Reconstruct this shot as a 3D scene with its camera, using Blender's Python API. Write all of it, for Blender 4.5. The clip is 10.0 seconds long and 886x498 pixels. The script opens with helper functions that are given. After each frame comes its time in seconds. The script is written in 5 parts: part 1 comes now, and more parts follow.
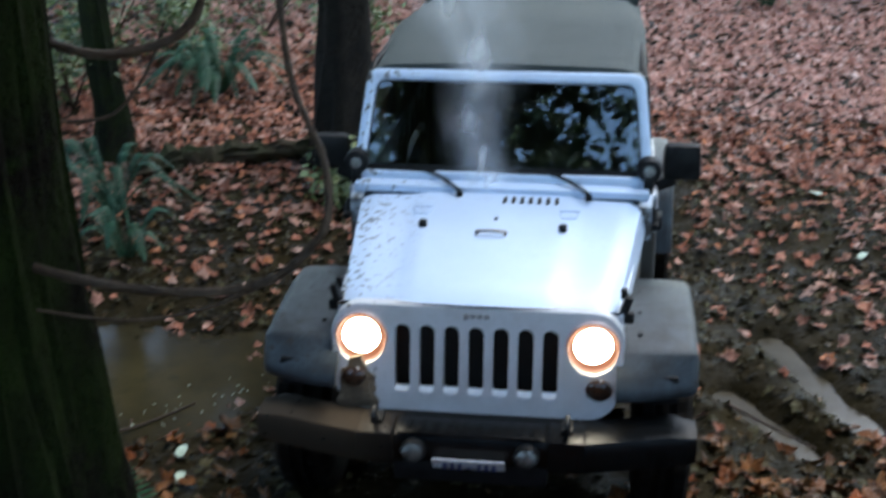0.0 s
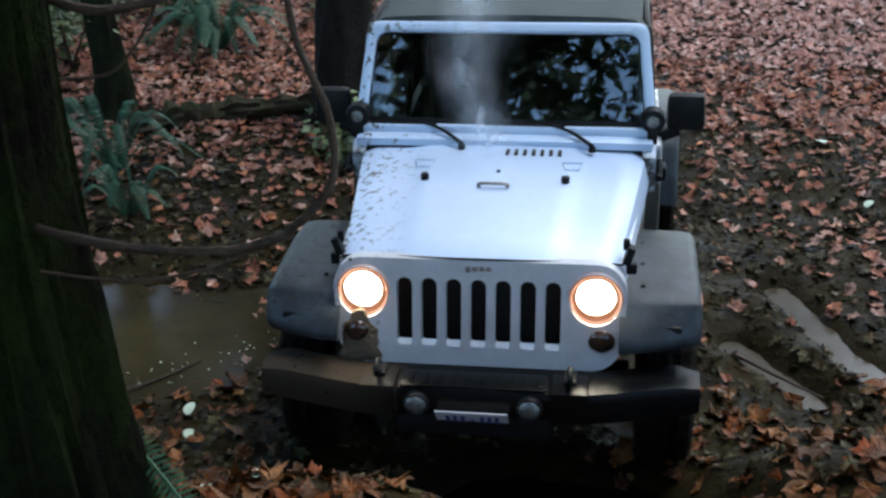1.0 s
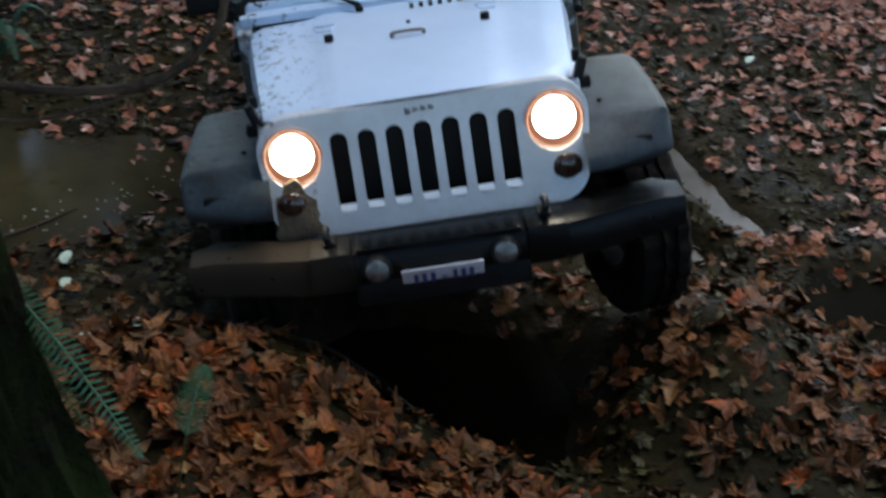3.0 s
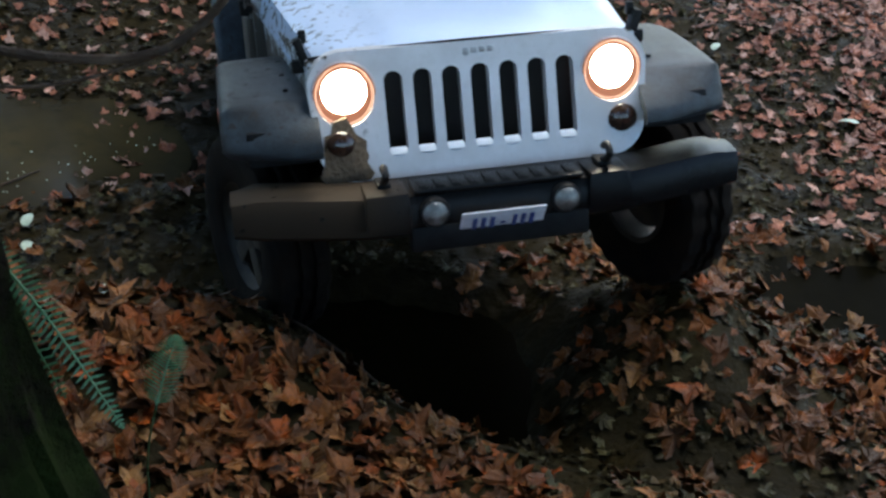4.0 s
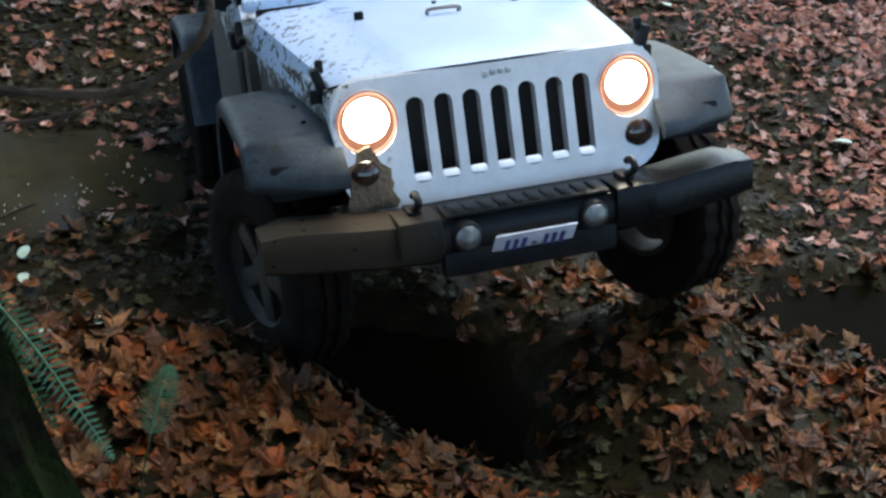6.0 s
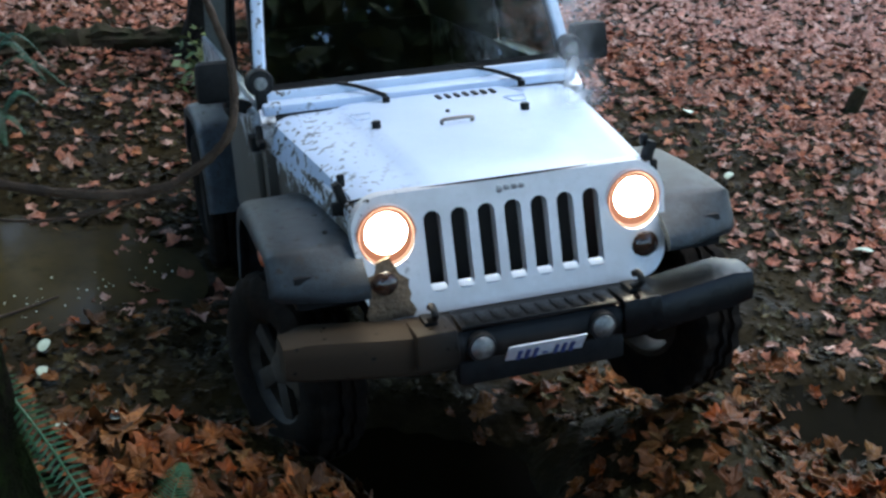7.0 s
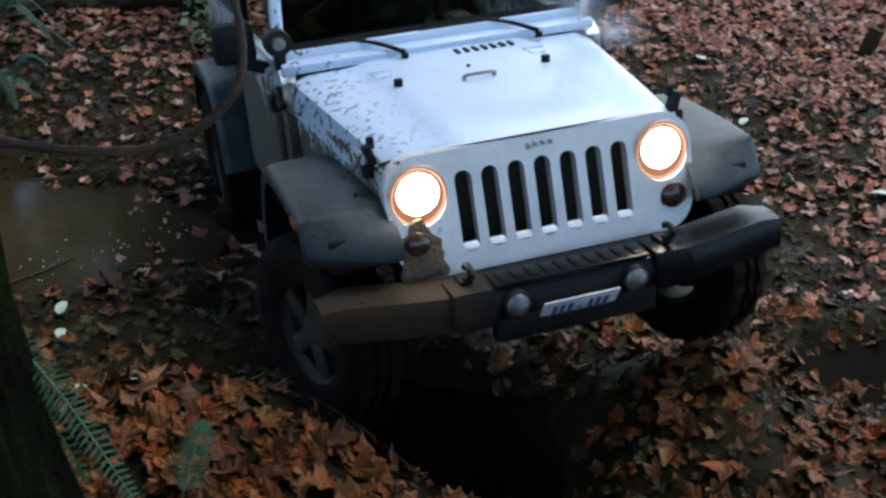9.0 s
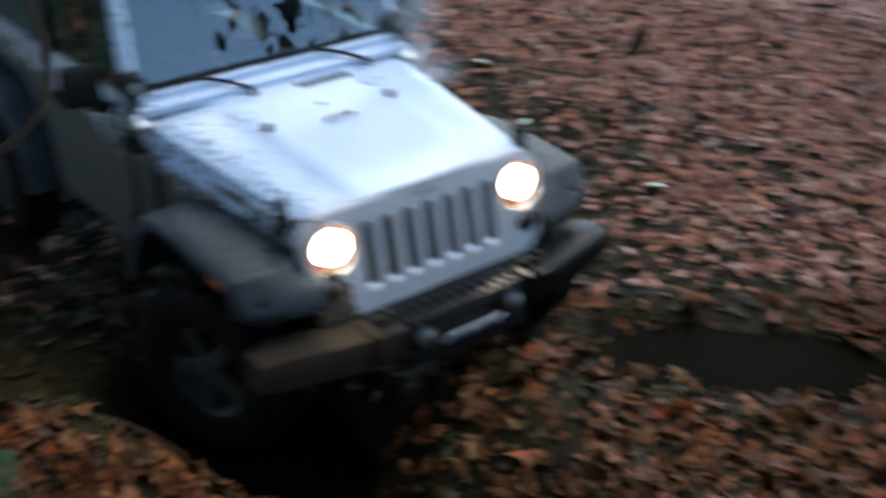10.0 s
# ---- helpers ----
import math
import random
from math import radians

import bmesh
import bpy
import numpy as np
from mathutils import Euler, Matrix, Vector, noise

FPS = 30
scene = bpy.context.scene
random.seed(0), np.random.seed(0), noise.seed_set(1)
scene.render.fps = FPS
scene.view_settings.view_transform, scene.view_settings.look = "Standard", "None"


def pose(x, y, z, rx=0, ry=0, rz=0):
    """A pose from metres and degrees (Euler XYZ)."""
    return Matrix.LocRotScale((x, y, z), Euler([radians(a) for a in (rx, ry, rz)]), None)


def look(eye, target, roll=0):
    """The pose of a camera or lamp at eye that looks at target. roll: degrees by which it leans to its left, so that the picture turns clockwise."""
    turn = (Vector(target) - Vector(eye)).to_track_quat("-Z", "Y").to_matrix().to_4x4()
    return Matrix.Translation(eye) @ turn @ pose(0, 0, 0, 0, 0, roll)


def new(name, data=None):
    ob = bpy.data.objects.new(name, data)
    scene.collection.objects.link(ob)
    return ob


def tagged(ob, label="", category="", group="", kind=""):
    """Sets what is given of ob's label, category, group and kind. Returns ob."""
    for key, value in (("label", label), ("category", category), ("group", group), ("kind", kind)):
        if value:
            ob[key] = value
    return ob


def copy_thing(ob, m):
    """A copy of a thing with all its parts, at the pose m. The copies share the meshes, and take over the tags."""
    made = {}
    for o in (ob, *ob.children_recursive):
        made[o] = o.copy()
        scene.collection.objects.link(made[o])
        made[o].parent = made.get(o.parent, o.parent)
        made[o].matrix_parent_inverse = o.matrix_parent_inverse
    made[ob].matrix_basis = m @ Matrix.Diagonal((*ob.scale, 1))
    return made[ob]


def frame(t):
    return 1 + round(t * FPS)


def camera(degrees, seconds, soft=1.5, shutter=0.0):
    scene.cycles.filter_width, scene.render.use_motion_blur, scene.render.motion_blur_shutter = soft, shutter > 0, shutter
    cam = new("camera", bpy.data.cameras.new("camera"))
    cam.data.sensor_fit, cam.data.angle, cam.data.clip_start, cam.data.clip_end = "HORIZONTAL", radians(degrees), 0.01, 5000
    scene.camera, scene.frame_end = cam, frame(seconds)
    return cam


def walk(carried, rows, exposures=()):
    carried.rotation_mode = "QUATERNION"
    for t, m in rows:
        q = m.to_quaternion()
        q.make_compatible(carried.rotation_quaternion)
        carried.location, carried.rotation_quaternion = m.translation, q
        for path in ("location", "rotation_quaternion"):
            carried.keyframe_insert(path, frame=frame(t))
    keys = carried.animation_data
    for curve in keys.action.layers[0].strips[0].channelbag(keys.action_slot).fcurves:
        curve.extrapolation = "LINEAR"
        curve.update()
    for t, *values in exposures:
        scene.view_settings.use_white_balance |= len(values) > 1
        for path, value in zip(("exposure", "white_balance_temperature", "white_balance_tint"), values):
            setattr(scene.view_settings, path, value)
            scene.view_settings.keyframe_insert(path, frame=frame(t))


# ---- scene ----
cam = camera(39.93, 10.0, soft=2.6, shutter=0.7)
CAMERA_ROWS = [
    (0.0, pose(0.542, -5.118, 3.363, 67.52, 0.62, 7.85)),
    (0.5, pose(0.536, -5.127, 3.367, 65.52, 1.24, 9.39)),
    (1.0, pose(0.528, -5.089, 3.353, 65.34, 1.40, 7.66)),
    (1.5, pose(0.524, -5.085, 3.354, 64.81, 0.73, 7.26)),
    (2.0, pose(0.515, -5.070, 3.341, 61.41, -0.77, 5.54)),
    (2.2, pose(0.513, -5.069, 3.338, 60.87, -0.83, 5.03)),
    (2.5, pose(0.502, -5.061, 3.334, 60.07, -1.07, 4.74)),
    (2.7, pose(0.502, -5.064, 3.324, 59.12, -1.26, 4.22)),
    (3.0, pose(0.497, -5.049, 3.324, 58.36, -1.84, 3.01)),
    (3.2, pose(0.490, -5.044, 3.328, 58.06, -1.90, 2.25)),
    (4.3, pose(0.408, -5.058, 3.337, 57.10, -5.20, 2.09)),
    (4.5, pose(0.416, -5.059, 3.339, 57.56, -5.13, 2.06)),
    (5.0, pose(0.448, -5.049, 3.344, 58.07, -4.45, 1.66)),
    (6.3, pose(0.455, -5.071, 3.353, 58.75, -3.86, 1.61)),
    (6.5, pose(0.457, -5.044, 3.344, 59.66, -4.01, 1.44)),
    (7.0, pose(0.461, -5.072, 3.366, 62.95, -4.38, 3.07)),
    (7.5, pose(0.462, -5.069, 3.362, 62.52, -3.87, 3.59)),
    (8.0, pose(0.461, -5.076, 3.356, 61.71, -4.14, 4.22)),
    (8.5, pose(0.458, -5.066, 3.347, 60.82, -3.48, 3.82)),
    (9.0, pose(0.459, -5.056, 3.347, 60.83, -2.86, 3.01)),
    (9.2, pose(0.493, -5.053, 3.335, 62.85, -4.28, 1.94)),
    (9.3, pose(0.484, -5.067, 3.346, 63.50, -5.32, -0.82)),
    (9.5, pose(0.459, -5.094, 3.374, 62.80, -5.14, -2.66)),
    (9.7, pose(0.461, -5.076, 3.347, 61.76, -4.16, -2.20)),
    (9.8, pose(0.465, -5.062, 3.340, 61.61, -4.67, -2.33)),
    (10.0, pose(0.406, -5.103, 3.364, 61.86, -5.00, -7.19)),
]
walk(cam, CAMERA_ROWS, [(0.0, 2.15, 6000, 3), (1.0, 2.0, 6000, 3), (2.5, 1.68, 6000, 3), (3.2, 1.68, 6000, 3), (4.5, 2.25, 6000, 3), (5.2, 2.32, 6000, 3),
                       (7.0, 2.15, 6000, 3), (9.0, 1.95, 6000, 3), (10.0, 1.85, 6000, 3)])

# ---- light ----
world = bpy.data.worlds.new("overcast_sky")
scene.world = world
world.use_nodes = True
wn = world.node_tree
sky = wn.nodes.new("ShaderNodeTexSky")
sky.sky_type = "NISHITA"
sky.sun_disc = False
sky.sun_elevation, sky.sun_rotation = radians(48), radians(20)
sky.air_density, sky.dust_density, sky.ozone_density = 1.0, 1.2, 1.0
wn.links.new(sky.outputs[0], wn.nodes["Background"].inputs[0])
wn.nodes["Background"].inputs[1].default_value = 0.12
sun = new("sun", bpy.data.lights.new("sun", "SUN"))
sun.data.energy, sun.data.angle, sun.data.color = 0.5, radians(25), (1.0, 0.97, 0.94)
sun.matrix_world = look((5, 2, 14), (0, 0, 0))


# ---- materials ----
def rgb(c):
    return (*c, 1.0)


def mat(name, base, rough=0.6, metal=0.0, spec=0.5, vary=None, scale=6.0, bump=0.0, bscale=40.0, coat=0.0, island=None, rvar=0.0, dirt=None):
    """A surface: base colour, grain at two scales towards vary, relief, a colour ramp by piece, and caked dirt."""
    m = bpy.data.materials.new(name)
    m.use_nodes = True
    nt = m.node_tree
    n, l = nt.nodes, nt.links
    bs = n["Principled BSDF"]
    bs.inputs["Roughness"].default_value = rough
    bs.inputs["Metallic"].default_value = metal
    bs.inputs["Specular IOR Level"].default_value = spec
    bs.inputs["Coat Weight"].default_value = coat
    bs.inputs["Coat Roughness"].default_value = 0.13
    tc = n.new("ShaderNodeTexCoord")

    def grain(s, detail=5.0, rgh=0.6):
        t = n.new("ShaderNodeTexNoise")
        t.inputs["Scale"].default_value, t.inputs["Detail"].default_value, t.inputs["Roughness"].default_value = s, detail, rgh
        l.new(tc.outputs["Object"], t.inputs["Vector"])
        return t.outputs["Fac"]

    def ramp(fac, a, b):
        r = n.new("ShaderNodeMapRange")
        r.inputs[1].default_value, r.inputs[2].default_value = a, b
        l.new(fac, r.inputs[0])
        return r.outputs[0]

    def mix(fac, a, b):
        x = n.new("ShaderNodeMix")
        x.data_type = "RGBA"
        l.new(fac, x.inputs[0])
        for sock, v in ((x.inputs[6], a), (x.inputs[7], b)):
            if isinstance(v, tuple):
                sock.default_value = rgb(v)
            else:
                l.new(v, sock)
        return x.outputs[2]

    col = base
    if island:
        geo = n.new("ShaderNodeNewGeometry")
        cr = n.new("ShaderNodeValToRGB")
        cr.color_ramp.interpolation = "LINEAR"
        while len(cr.color_ramp.elements) < len(island):
            cr.color_ramp.elements.new(0.5)
        for i, (e, c) in enumerate(zip(cr.color_ramp.elements, island)):
            e.position, e.color = i / (len(island) - 1), rgb(c)
        l.new(geo.outputs["Random Per Island"], cr.inputs[0])
        col = cr.outputs[0]
    if vary:
        col = mix(ramp(grain(scale), 0.38, 0.66), col, vary)
        col = mix(ramp(grain(scale * 7, 3), 0.5, 0.8), col, vary)
    if dirt:
        dcol, top, soft, extra = dirt
        sep = n.new("ShaderNodeSeparateXYZ")
        l.new(tc.outputs["Object"], sep.inputs[0])
        low = n.new("ShaderNodeMapRange")
        low.inputs[1].default_value, low.inputs[2].default_value = top + soft, top - soft
        l.new(sep.outputs[2], low.inputs[0])
        add = n.new("ShaderNodeMath")
        add.operation = "MULTIPLY_ADD"
        l.new(grain(9.0, 8.0, 0.7), add.inputs[0])
        add.inputs[1].default_value, add.inputs[2].default_value = 1.6, -0.8
        tot = n.new("ShaderNodeMath")
        tot.operation = "ADD"
        tot.use_clamp = True
        l.new(add.outputs[0], tot.inputs[0])
        l.new(low.outputs[0], tot.inputs[1])
        fac = ramp(tot.outputs[0], 0.35, 0.6)
        if extra:
            side = n.new("ShaderNodeMapRange")
            side.inputs[1].default_value, side.inputs[2].default_value = extra[0], extra[1]
            l.new(sep.outputs[0], side.inputs[0])
            cut = extra[2] if len(extra) > 2 else 0.62
            spots = ramp(grain(26.0, 2.0), cut, cut + 0.05)
            mm = n.new("ShaderNodeMath")
            mm.operation = "MULTIPLY"
            l.new(side.outputs[0], mm.inputs[0])
            l.new(spots, mm.inputs[1])
            mx = n.new("ShaderNodeMath")
            mx.operation = "MAXIMUM"
            l.new(mm.outputs[0], mx.inputs[0])
            l.new(fac, mx.inputs[1])
            fac = mx.outputs[0]
        col = mix(fac, col, dcol)
        rr = n.new("ShaderNodeMapRange")
        rr.inputs[3].default_value, rr.inputs[4].default_value = rough, 0.75
        l.new(fac, rr.inputs[0])
        l.new(rr.outputs[0], bs.inputs["Roughness"])
        if metal:
            mr = n.new("ShaderNodeMapRange")
            mr.inputs[3].default_value, mr.inputs[4].default_value = metal, 0.0
            l.new(fac, mr.inputs[0])
            l.new(mr.outputs[0], bs.inputs["Metallic"])
        if coat:
            ct = n.new("ShaderNodeMapRange")
            ct.inputs[3].default_value, ct.inputs[4].default_value = coat, 0.0
            l.new(fac, ct.inputs[0])
            l.new(ct.outputs[0], bs.inputs["Coat Weight"])
    elif rvar:
        rr = n.new("ShaderNodeMapRange")
        rr.inputs[1].default_value, rr.inputs[2].default_value = 0.35, 0.65
        rr.inputs[3].default_value, rr.inputs[4].default_value = max(rough - rvar, 0.05), min(rough + rvar, 1)
        l.new(grain(scale * 1.7), rr.inputs[0])
        l.new(rr.outputs[0], bs.inputs["Roughness"])
    if isinstance(col, tuple):
        bs.inputs["Base Color"].default_value = rgb(col)
    else:
        l.new(col, bs.inputs["Base Color"])
    if bump:
        b = n.new("ShaderNodeBump")
        b.inputs["Strength"].default_value, b.inputs["Distance"].default_value = bump, 0.02
        l.new(grain(bscale, 6.0), b.inputs["Height"])
        l.new(b.outputs[0], bs.inputs["Normal"])
    return m


def glow(name, colour, strength, base=None):
    m = bpy.data.materials.new(name)
    m.use_nodes = True
    bs = m.node_tree.nodes["Principled BSDF"]
    bs.inputs["Base Color"].default_value = rgb(base or colour)
    bs.inputs["Emission Color"].default_value = rgb(colour)
    bs.inputs["Emission Strength"].default_value = strength
    return m


def glass(name, tint, rough=0.0):
    m = bpy.data.materials.new(name)
    m.use_nodes = True
    bs = m.node_tree.nodes["Principled BSDF"]
    bs.inputs["Base Color"].default_value = rgb(tint)
    bs.inputs["Transmission Weight"].default_value = 1.0
    bs.inputs["Roughness"].default_value = rough
    bs.inputs["IOR"].default_value = 1.52
    bs.inputs["Coat Weight"].default_value = 1.0
    bs.inputs["Coat IOR"].default_value = 1.7
    bs.inputs["Coat Roughness"].default_value = 0.02
    return m


MUD = (0.052, 0.035, 0.020)
M_GROUND = mat("wet_mud", (0.026, 0.0185, 0.0064), 0.5, spec=0.05, vary=(0.010, 0.0075, 0.0026), scale=2.2, bump=0.9, bscale=22, rvar=0.32)
# near-black base paints in the car's shade and the dark forest's reflection
M_DARKWATER = mat("shade_coloured_water", (0.006, 0.005, 0.002), 0.30, spec=0.005, vary=(0.003, 0.0025, 0.001), scale=2, bump=0.05, bscale=9)
M_SHRUB = mat("shrub_leaves", (0.09, 0.13, 0.04), 0.5, island=[(0.05, 0.09, 0.025), (0.11, 0.15, 0.045), (0.16, 0.18, 0.06), (0.07, 0.12, 0.05)])
M_WATER = mat("muddy_water", (0.046, 0.037, 0.016), 0.09, spec=0.13, vary=(0.026, 0.021, 0.011), scale=1.2, bump=0.06, bscale=7)
M_PALEWATER = mat("silty_water", (0.070, 0.058, 0.038), 0.14, spec=0.22, vary=(0.045, 0.036, 0.022), scale=6, bump=0.1, bscale=18)
M_LEAF = mat("fallen_maple_leaf", (0.2, 0.08, 0.04), 0.5, spec=0.15, island=[(0.30, 0.095, 0.055), (0.62, 0.25, 0.15), (0.40, 0.15, 0.085), (0.70, 0.42, 0.32), (0.52, 0.19, 0.10), (0.20, 0.082, 0.050), (0.74, 0.50, 0.40), (0.62, 0.22, 0.075)],
             vary=(0.13, 0.055, 0.035), scale=11, bump=0.3, bscale=60, rvar=0.2)
# paler copy of the leaf colours, holding the far slope's brighter light
M_FARLITLEAF = mat("far_lit_maple_leaf", (0.4, 0.2, 0.15), 0.6, spec=0.15, island=[(0.50, 0.22, 0.16), (0.74, 0.42, 0.33), (0.58, 0.28, 0.20), (0.78, 0.54, 0.45), (0.66, 0.34, 0.24), (0.36, 0.17, 0.12), (0.80, 0.60, 0.51)],
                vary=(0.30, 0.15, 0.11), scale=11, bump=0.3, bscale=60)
M_DARKLEAF = mat("rotting_leaf", (0.07, 0.04, 0.0163), 0.45, spec=0.15, island=[(0.035, 0.024, 0.0078), (0.085, 0.060, 0.0195), (0.10, 0.090, 0.0390), (0.05, 0.042, 0.0156), (0.15, 0.075, 0.0228)], vary=(0.026, 0.020, 0.0072), scale=11, bump=0.3, bscale=60, rvar=0.2)
M_PALE = mat("pale_leaf", (0.52, 0.60, 0.47), 0.5, vary=(0.40, 0.46, 0.33), scale=14)
M_BARK = mat("bark", (0.022, 0.017, 0.012), 0.85, spec=0.2, vary=(0.010, 0.008, 0.006), scale=5, bump=1.0, bscale=24)
# base darkened for the backlit trunk's shade; the green variation is moss
M_NEARBARK = mat("shade_dark_mossy_bark", (0.0065, 0.0052, 0.004), 0.95, spec=0.03, vary=(0.013, 0.020, 0.005), scale=4, bump=1.0, bscale=34)
M_MOSS = mat("mossy_bark", (0.012, 0.010, 0.007), 0.9, spec=0.15, vary=(0.020, 0.028, 0.007), scale=4.5, bump=1.0, bscale=30)
M_BRANCH = mat("branch_bark", (0.085, 0.052, 0.032), 0.7, spec=0.3, vary=(0.028, 0.018, 0.012), scale=9, bump=0.5, bscale=40)
M_FERN = mat("fern_green", (0.045, 0.11, 0.055), 0.5, spec=0.3, vary=(0.018, 0.055, 0.026), scale=8, island=[(0.026, 0.080, 0.042), (0.044, 0.115, 0.058), (0.020, 0.062, 0.028)])
M_YOUNGFERN = mat("young_fern", (0.045, 0.11, 0.055), 0.45, vary=(0.04, 0.10, 0.035), scale=8, island=[(0.05, 0.14, 0.06), (0.075, 0.18, 0.075), (0.04, 0.11, 0.045)])
M_LOG = mat("rotten_log", (0.060, 0.042, 0.026), 0.85, spec=0.2, vary=(0.030, 0.036, 0.012), scale=4, bump=1.0, bscale=26)
M_BANKLEAF = mat("wet_bank_leaf", (0.2, 0.08, 0.0260), 0.38, spec=0.2, island=[(0.10, 0.036, 0.0091), (0.27, 0.085, 0.0195), (0.13, 0.050, 0.0130), (0.31, 0.125, 0.0358), (0.20, 0.062, 0.0130), (0.05, 0.024, 0.0072), (0.34, 0.17, 0.0553), (0.34, 0.070, 0.0091), (0.08, 0.034, 0.0104)],
                 vary=(0.055, 0.022, 0.0072), scale=11, bump=0.4, bscale=60, rvar=0.22)
M_LEAVES = mat("crown_leaves", (0.05, 0.08, 0.03), 0.5, island=[(0.03, 0.06, 0.02), (0.07, 0.11, 0.035), (0.05, 0.075, 0.025), (0.10, 0.12, 0.04)])
M_PAINT = mat("silver_paint", (0.62, 0.64, 0.68), 0.30, metal=0.35, vary=(0.58, 0.60, 0.63), scale=3, coat=0.2, dirt=((0.072, 0.062, 0.048), 1.18, 0.30, None))
# blue in this silver stands in for the sky mirrored on it
M_HOOD = mat("sky_tinted_hood_paint", (0.575, 0.67, 0.83), 0.40, metal=0.08, vary=(0.53, 0.63, 0.79), scale=3, coat=0.35, dirt=(MUD, 0.2, 0.1, (-0.30, -0.72, 0.57)))
M_SIDE = mat("muddy_side_paint", (0.56, 0.60, 0.66), 0.38, metal=0.2, vary=(0.50, 0.53, 0.58), scale=4, coat=0.2, dirt=((0.070, 0.058, 0.043), 1.00, 0.14, (-0.2, -0.5, 0.47)))
M_GRILLE = mat("grille_paint", (0.67, 0.66, 0.67), 0.36, metal=0.12, vary=(0.57, 0.555, 0.55), scale=5, coat=0.4, dirt=(MUD, 0.3, 0.1, (-0.42, -0.46)))
M_FLARE = mat("flare_plastic", (0.042, 0.052, 0.060), 0.40, spec=0.30, vary=(0.020, 0.022, 0.023), scale=9, bump=0.2, bscale=120, dirt=((0.034, 0.030, 0.025), 0.10, 0.2, (0.2, -0.9)))
M_BUMPER = mat("bumper_plastic", (0.004, 0.0045, 0.005), 0.22, spec=0.16, vary=(0.007, 0.007, 0.007), scale=6, bump=0.1, bscale=150, dirt=((0.036, 0.025, 0.015), 0.2, 0.2, (-0.28, -0.50, 0.30)))
M_BLACK = mat("black_plastic", (0.008, 0.008, 0.008), 0.5, spec=0.14, vary=(0.016, 0.016, 0.016), scale=12)
M_VOID = mat("radiator_black", (0.012, 0.011, 0.010), 0.7, vary=(0.02, 0.016, 0.012), scale=18)
M_TOP = mat("soft_top_fabric", (0.022, 0.031, 0.029), 0.7, vary=(0.033, 0.043, 0.040), scale=4, bump=0.4, bscale=220)
M_TYRE = mat("muddy_tyre", (0.006, 0.0055, 0.005), 0.8, spec=0.08, vary=(0.016, 0.011, 0.007), scale=9, bump=0.5, bscale=40)
M_RIM = mat("muddy_alloy", (0.055, 0.039, 0.022), 0.7, vary=(0.012, 0.009, 0.006), scale=6)
M_STEEL = mat("worn_steel", (0.30, 0.29, 0.28), 0.45, metal=0.8, vary=(0.14, 0.10, 0.07), scale=14)
M_CHROME = mat("bright_trim", (0.75, 0.75, 0.76), 0.2, metal=0.9, vary=(0.6, 0.6, 0.6), scale=20)
M_PLATE = mat("plate_white", (0.78, 0.79, 0.82), 0.4, vary=(0.6, 0.6, 0.6), scale=20)
# whiter than the grille: the sky's glint on the slot lips as colour
M_LIP = mat("sky_glint_edge", (0.86, 0.87, 0.90), 0.35, coat=0.5, vary=(0.76, 0.77, 0.80), scale=30)
M_INK = mat("plate_blue", (0.05, 0.07, 0.22), 0.5)
M_LAMPGLASS = mat("fog_lens", (0.14, 0.145, 0.14), 0.10, metal=0.6, vary=(0.30, 0.30, 0.28), scale=40, bump=0.3, bscale=120)
M_SIGNAL = mat("smoked_signal_lens", (0.030, 0.014, 0.010), 0.15, coat=0.6, vary=(0.05, 0.03, 0.02), scale=30)
M_AMBER = mat("amber_marker", (0.55, 0.10, 0.02), 0.3, vary=(0.3, 0.06, 0.02), scale=30)
M_HEAD = glow("headlamp_beam", (1.0, 0.84, 0.64), 12.0)
M_REFLECTOR = glow("headlamp_bowl", (1.0, 0.36, 0.17), 0.09, (0.10, 0.035, 0.018))
M_GLASS = glass("windscreen_glass", (0.55, 0.62, 0.62))
M_BADGE = mat("badge_silver", (0.45, 0.45, 0.46), 0.3, metal=0.7, vary=(0.3, 0.3, 0.3), scale=40)


# ---- building blocks ----
def finish(bm, name, material, smooth=True):
    me = bpy.data.meshes.new(name)
    bmesh.ops.recalc_face_normals(bm, faces=bm.faces)
    bm.to_mesh(me)
    bm.free()
    me.materials.append(material)
    if smooth:
        me.polygons.foreach_set("use_smooth", [True] * len(me.polygons))
        me.set_sharp_from_angle(angle=radians(38))
    return me


def part(name, bm, material, parent, label="", smooth=True):
    ob = new(name, finish(bm, name, material, smooth))
    if parent:
        ob.parent = parent
    return tagged(ob, label)


def thing(name, bm, material, label, category, group="", kind="", m=None):
    ob = new(name, finish(bm, name, material))
    if m:
        ob.matrix_world = m
    return tagged(ob, label, category, group, kind)


def empty(name, label, category, group="", m=None):
    ob = new(name)
    ob.empty_display_size = 0.2
    if m:
        ob.matrix_world = m
    return tagged(ob, label, category, group)


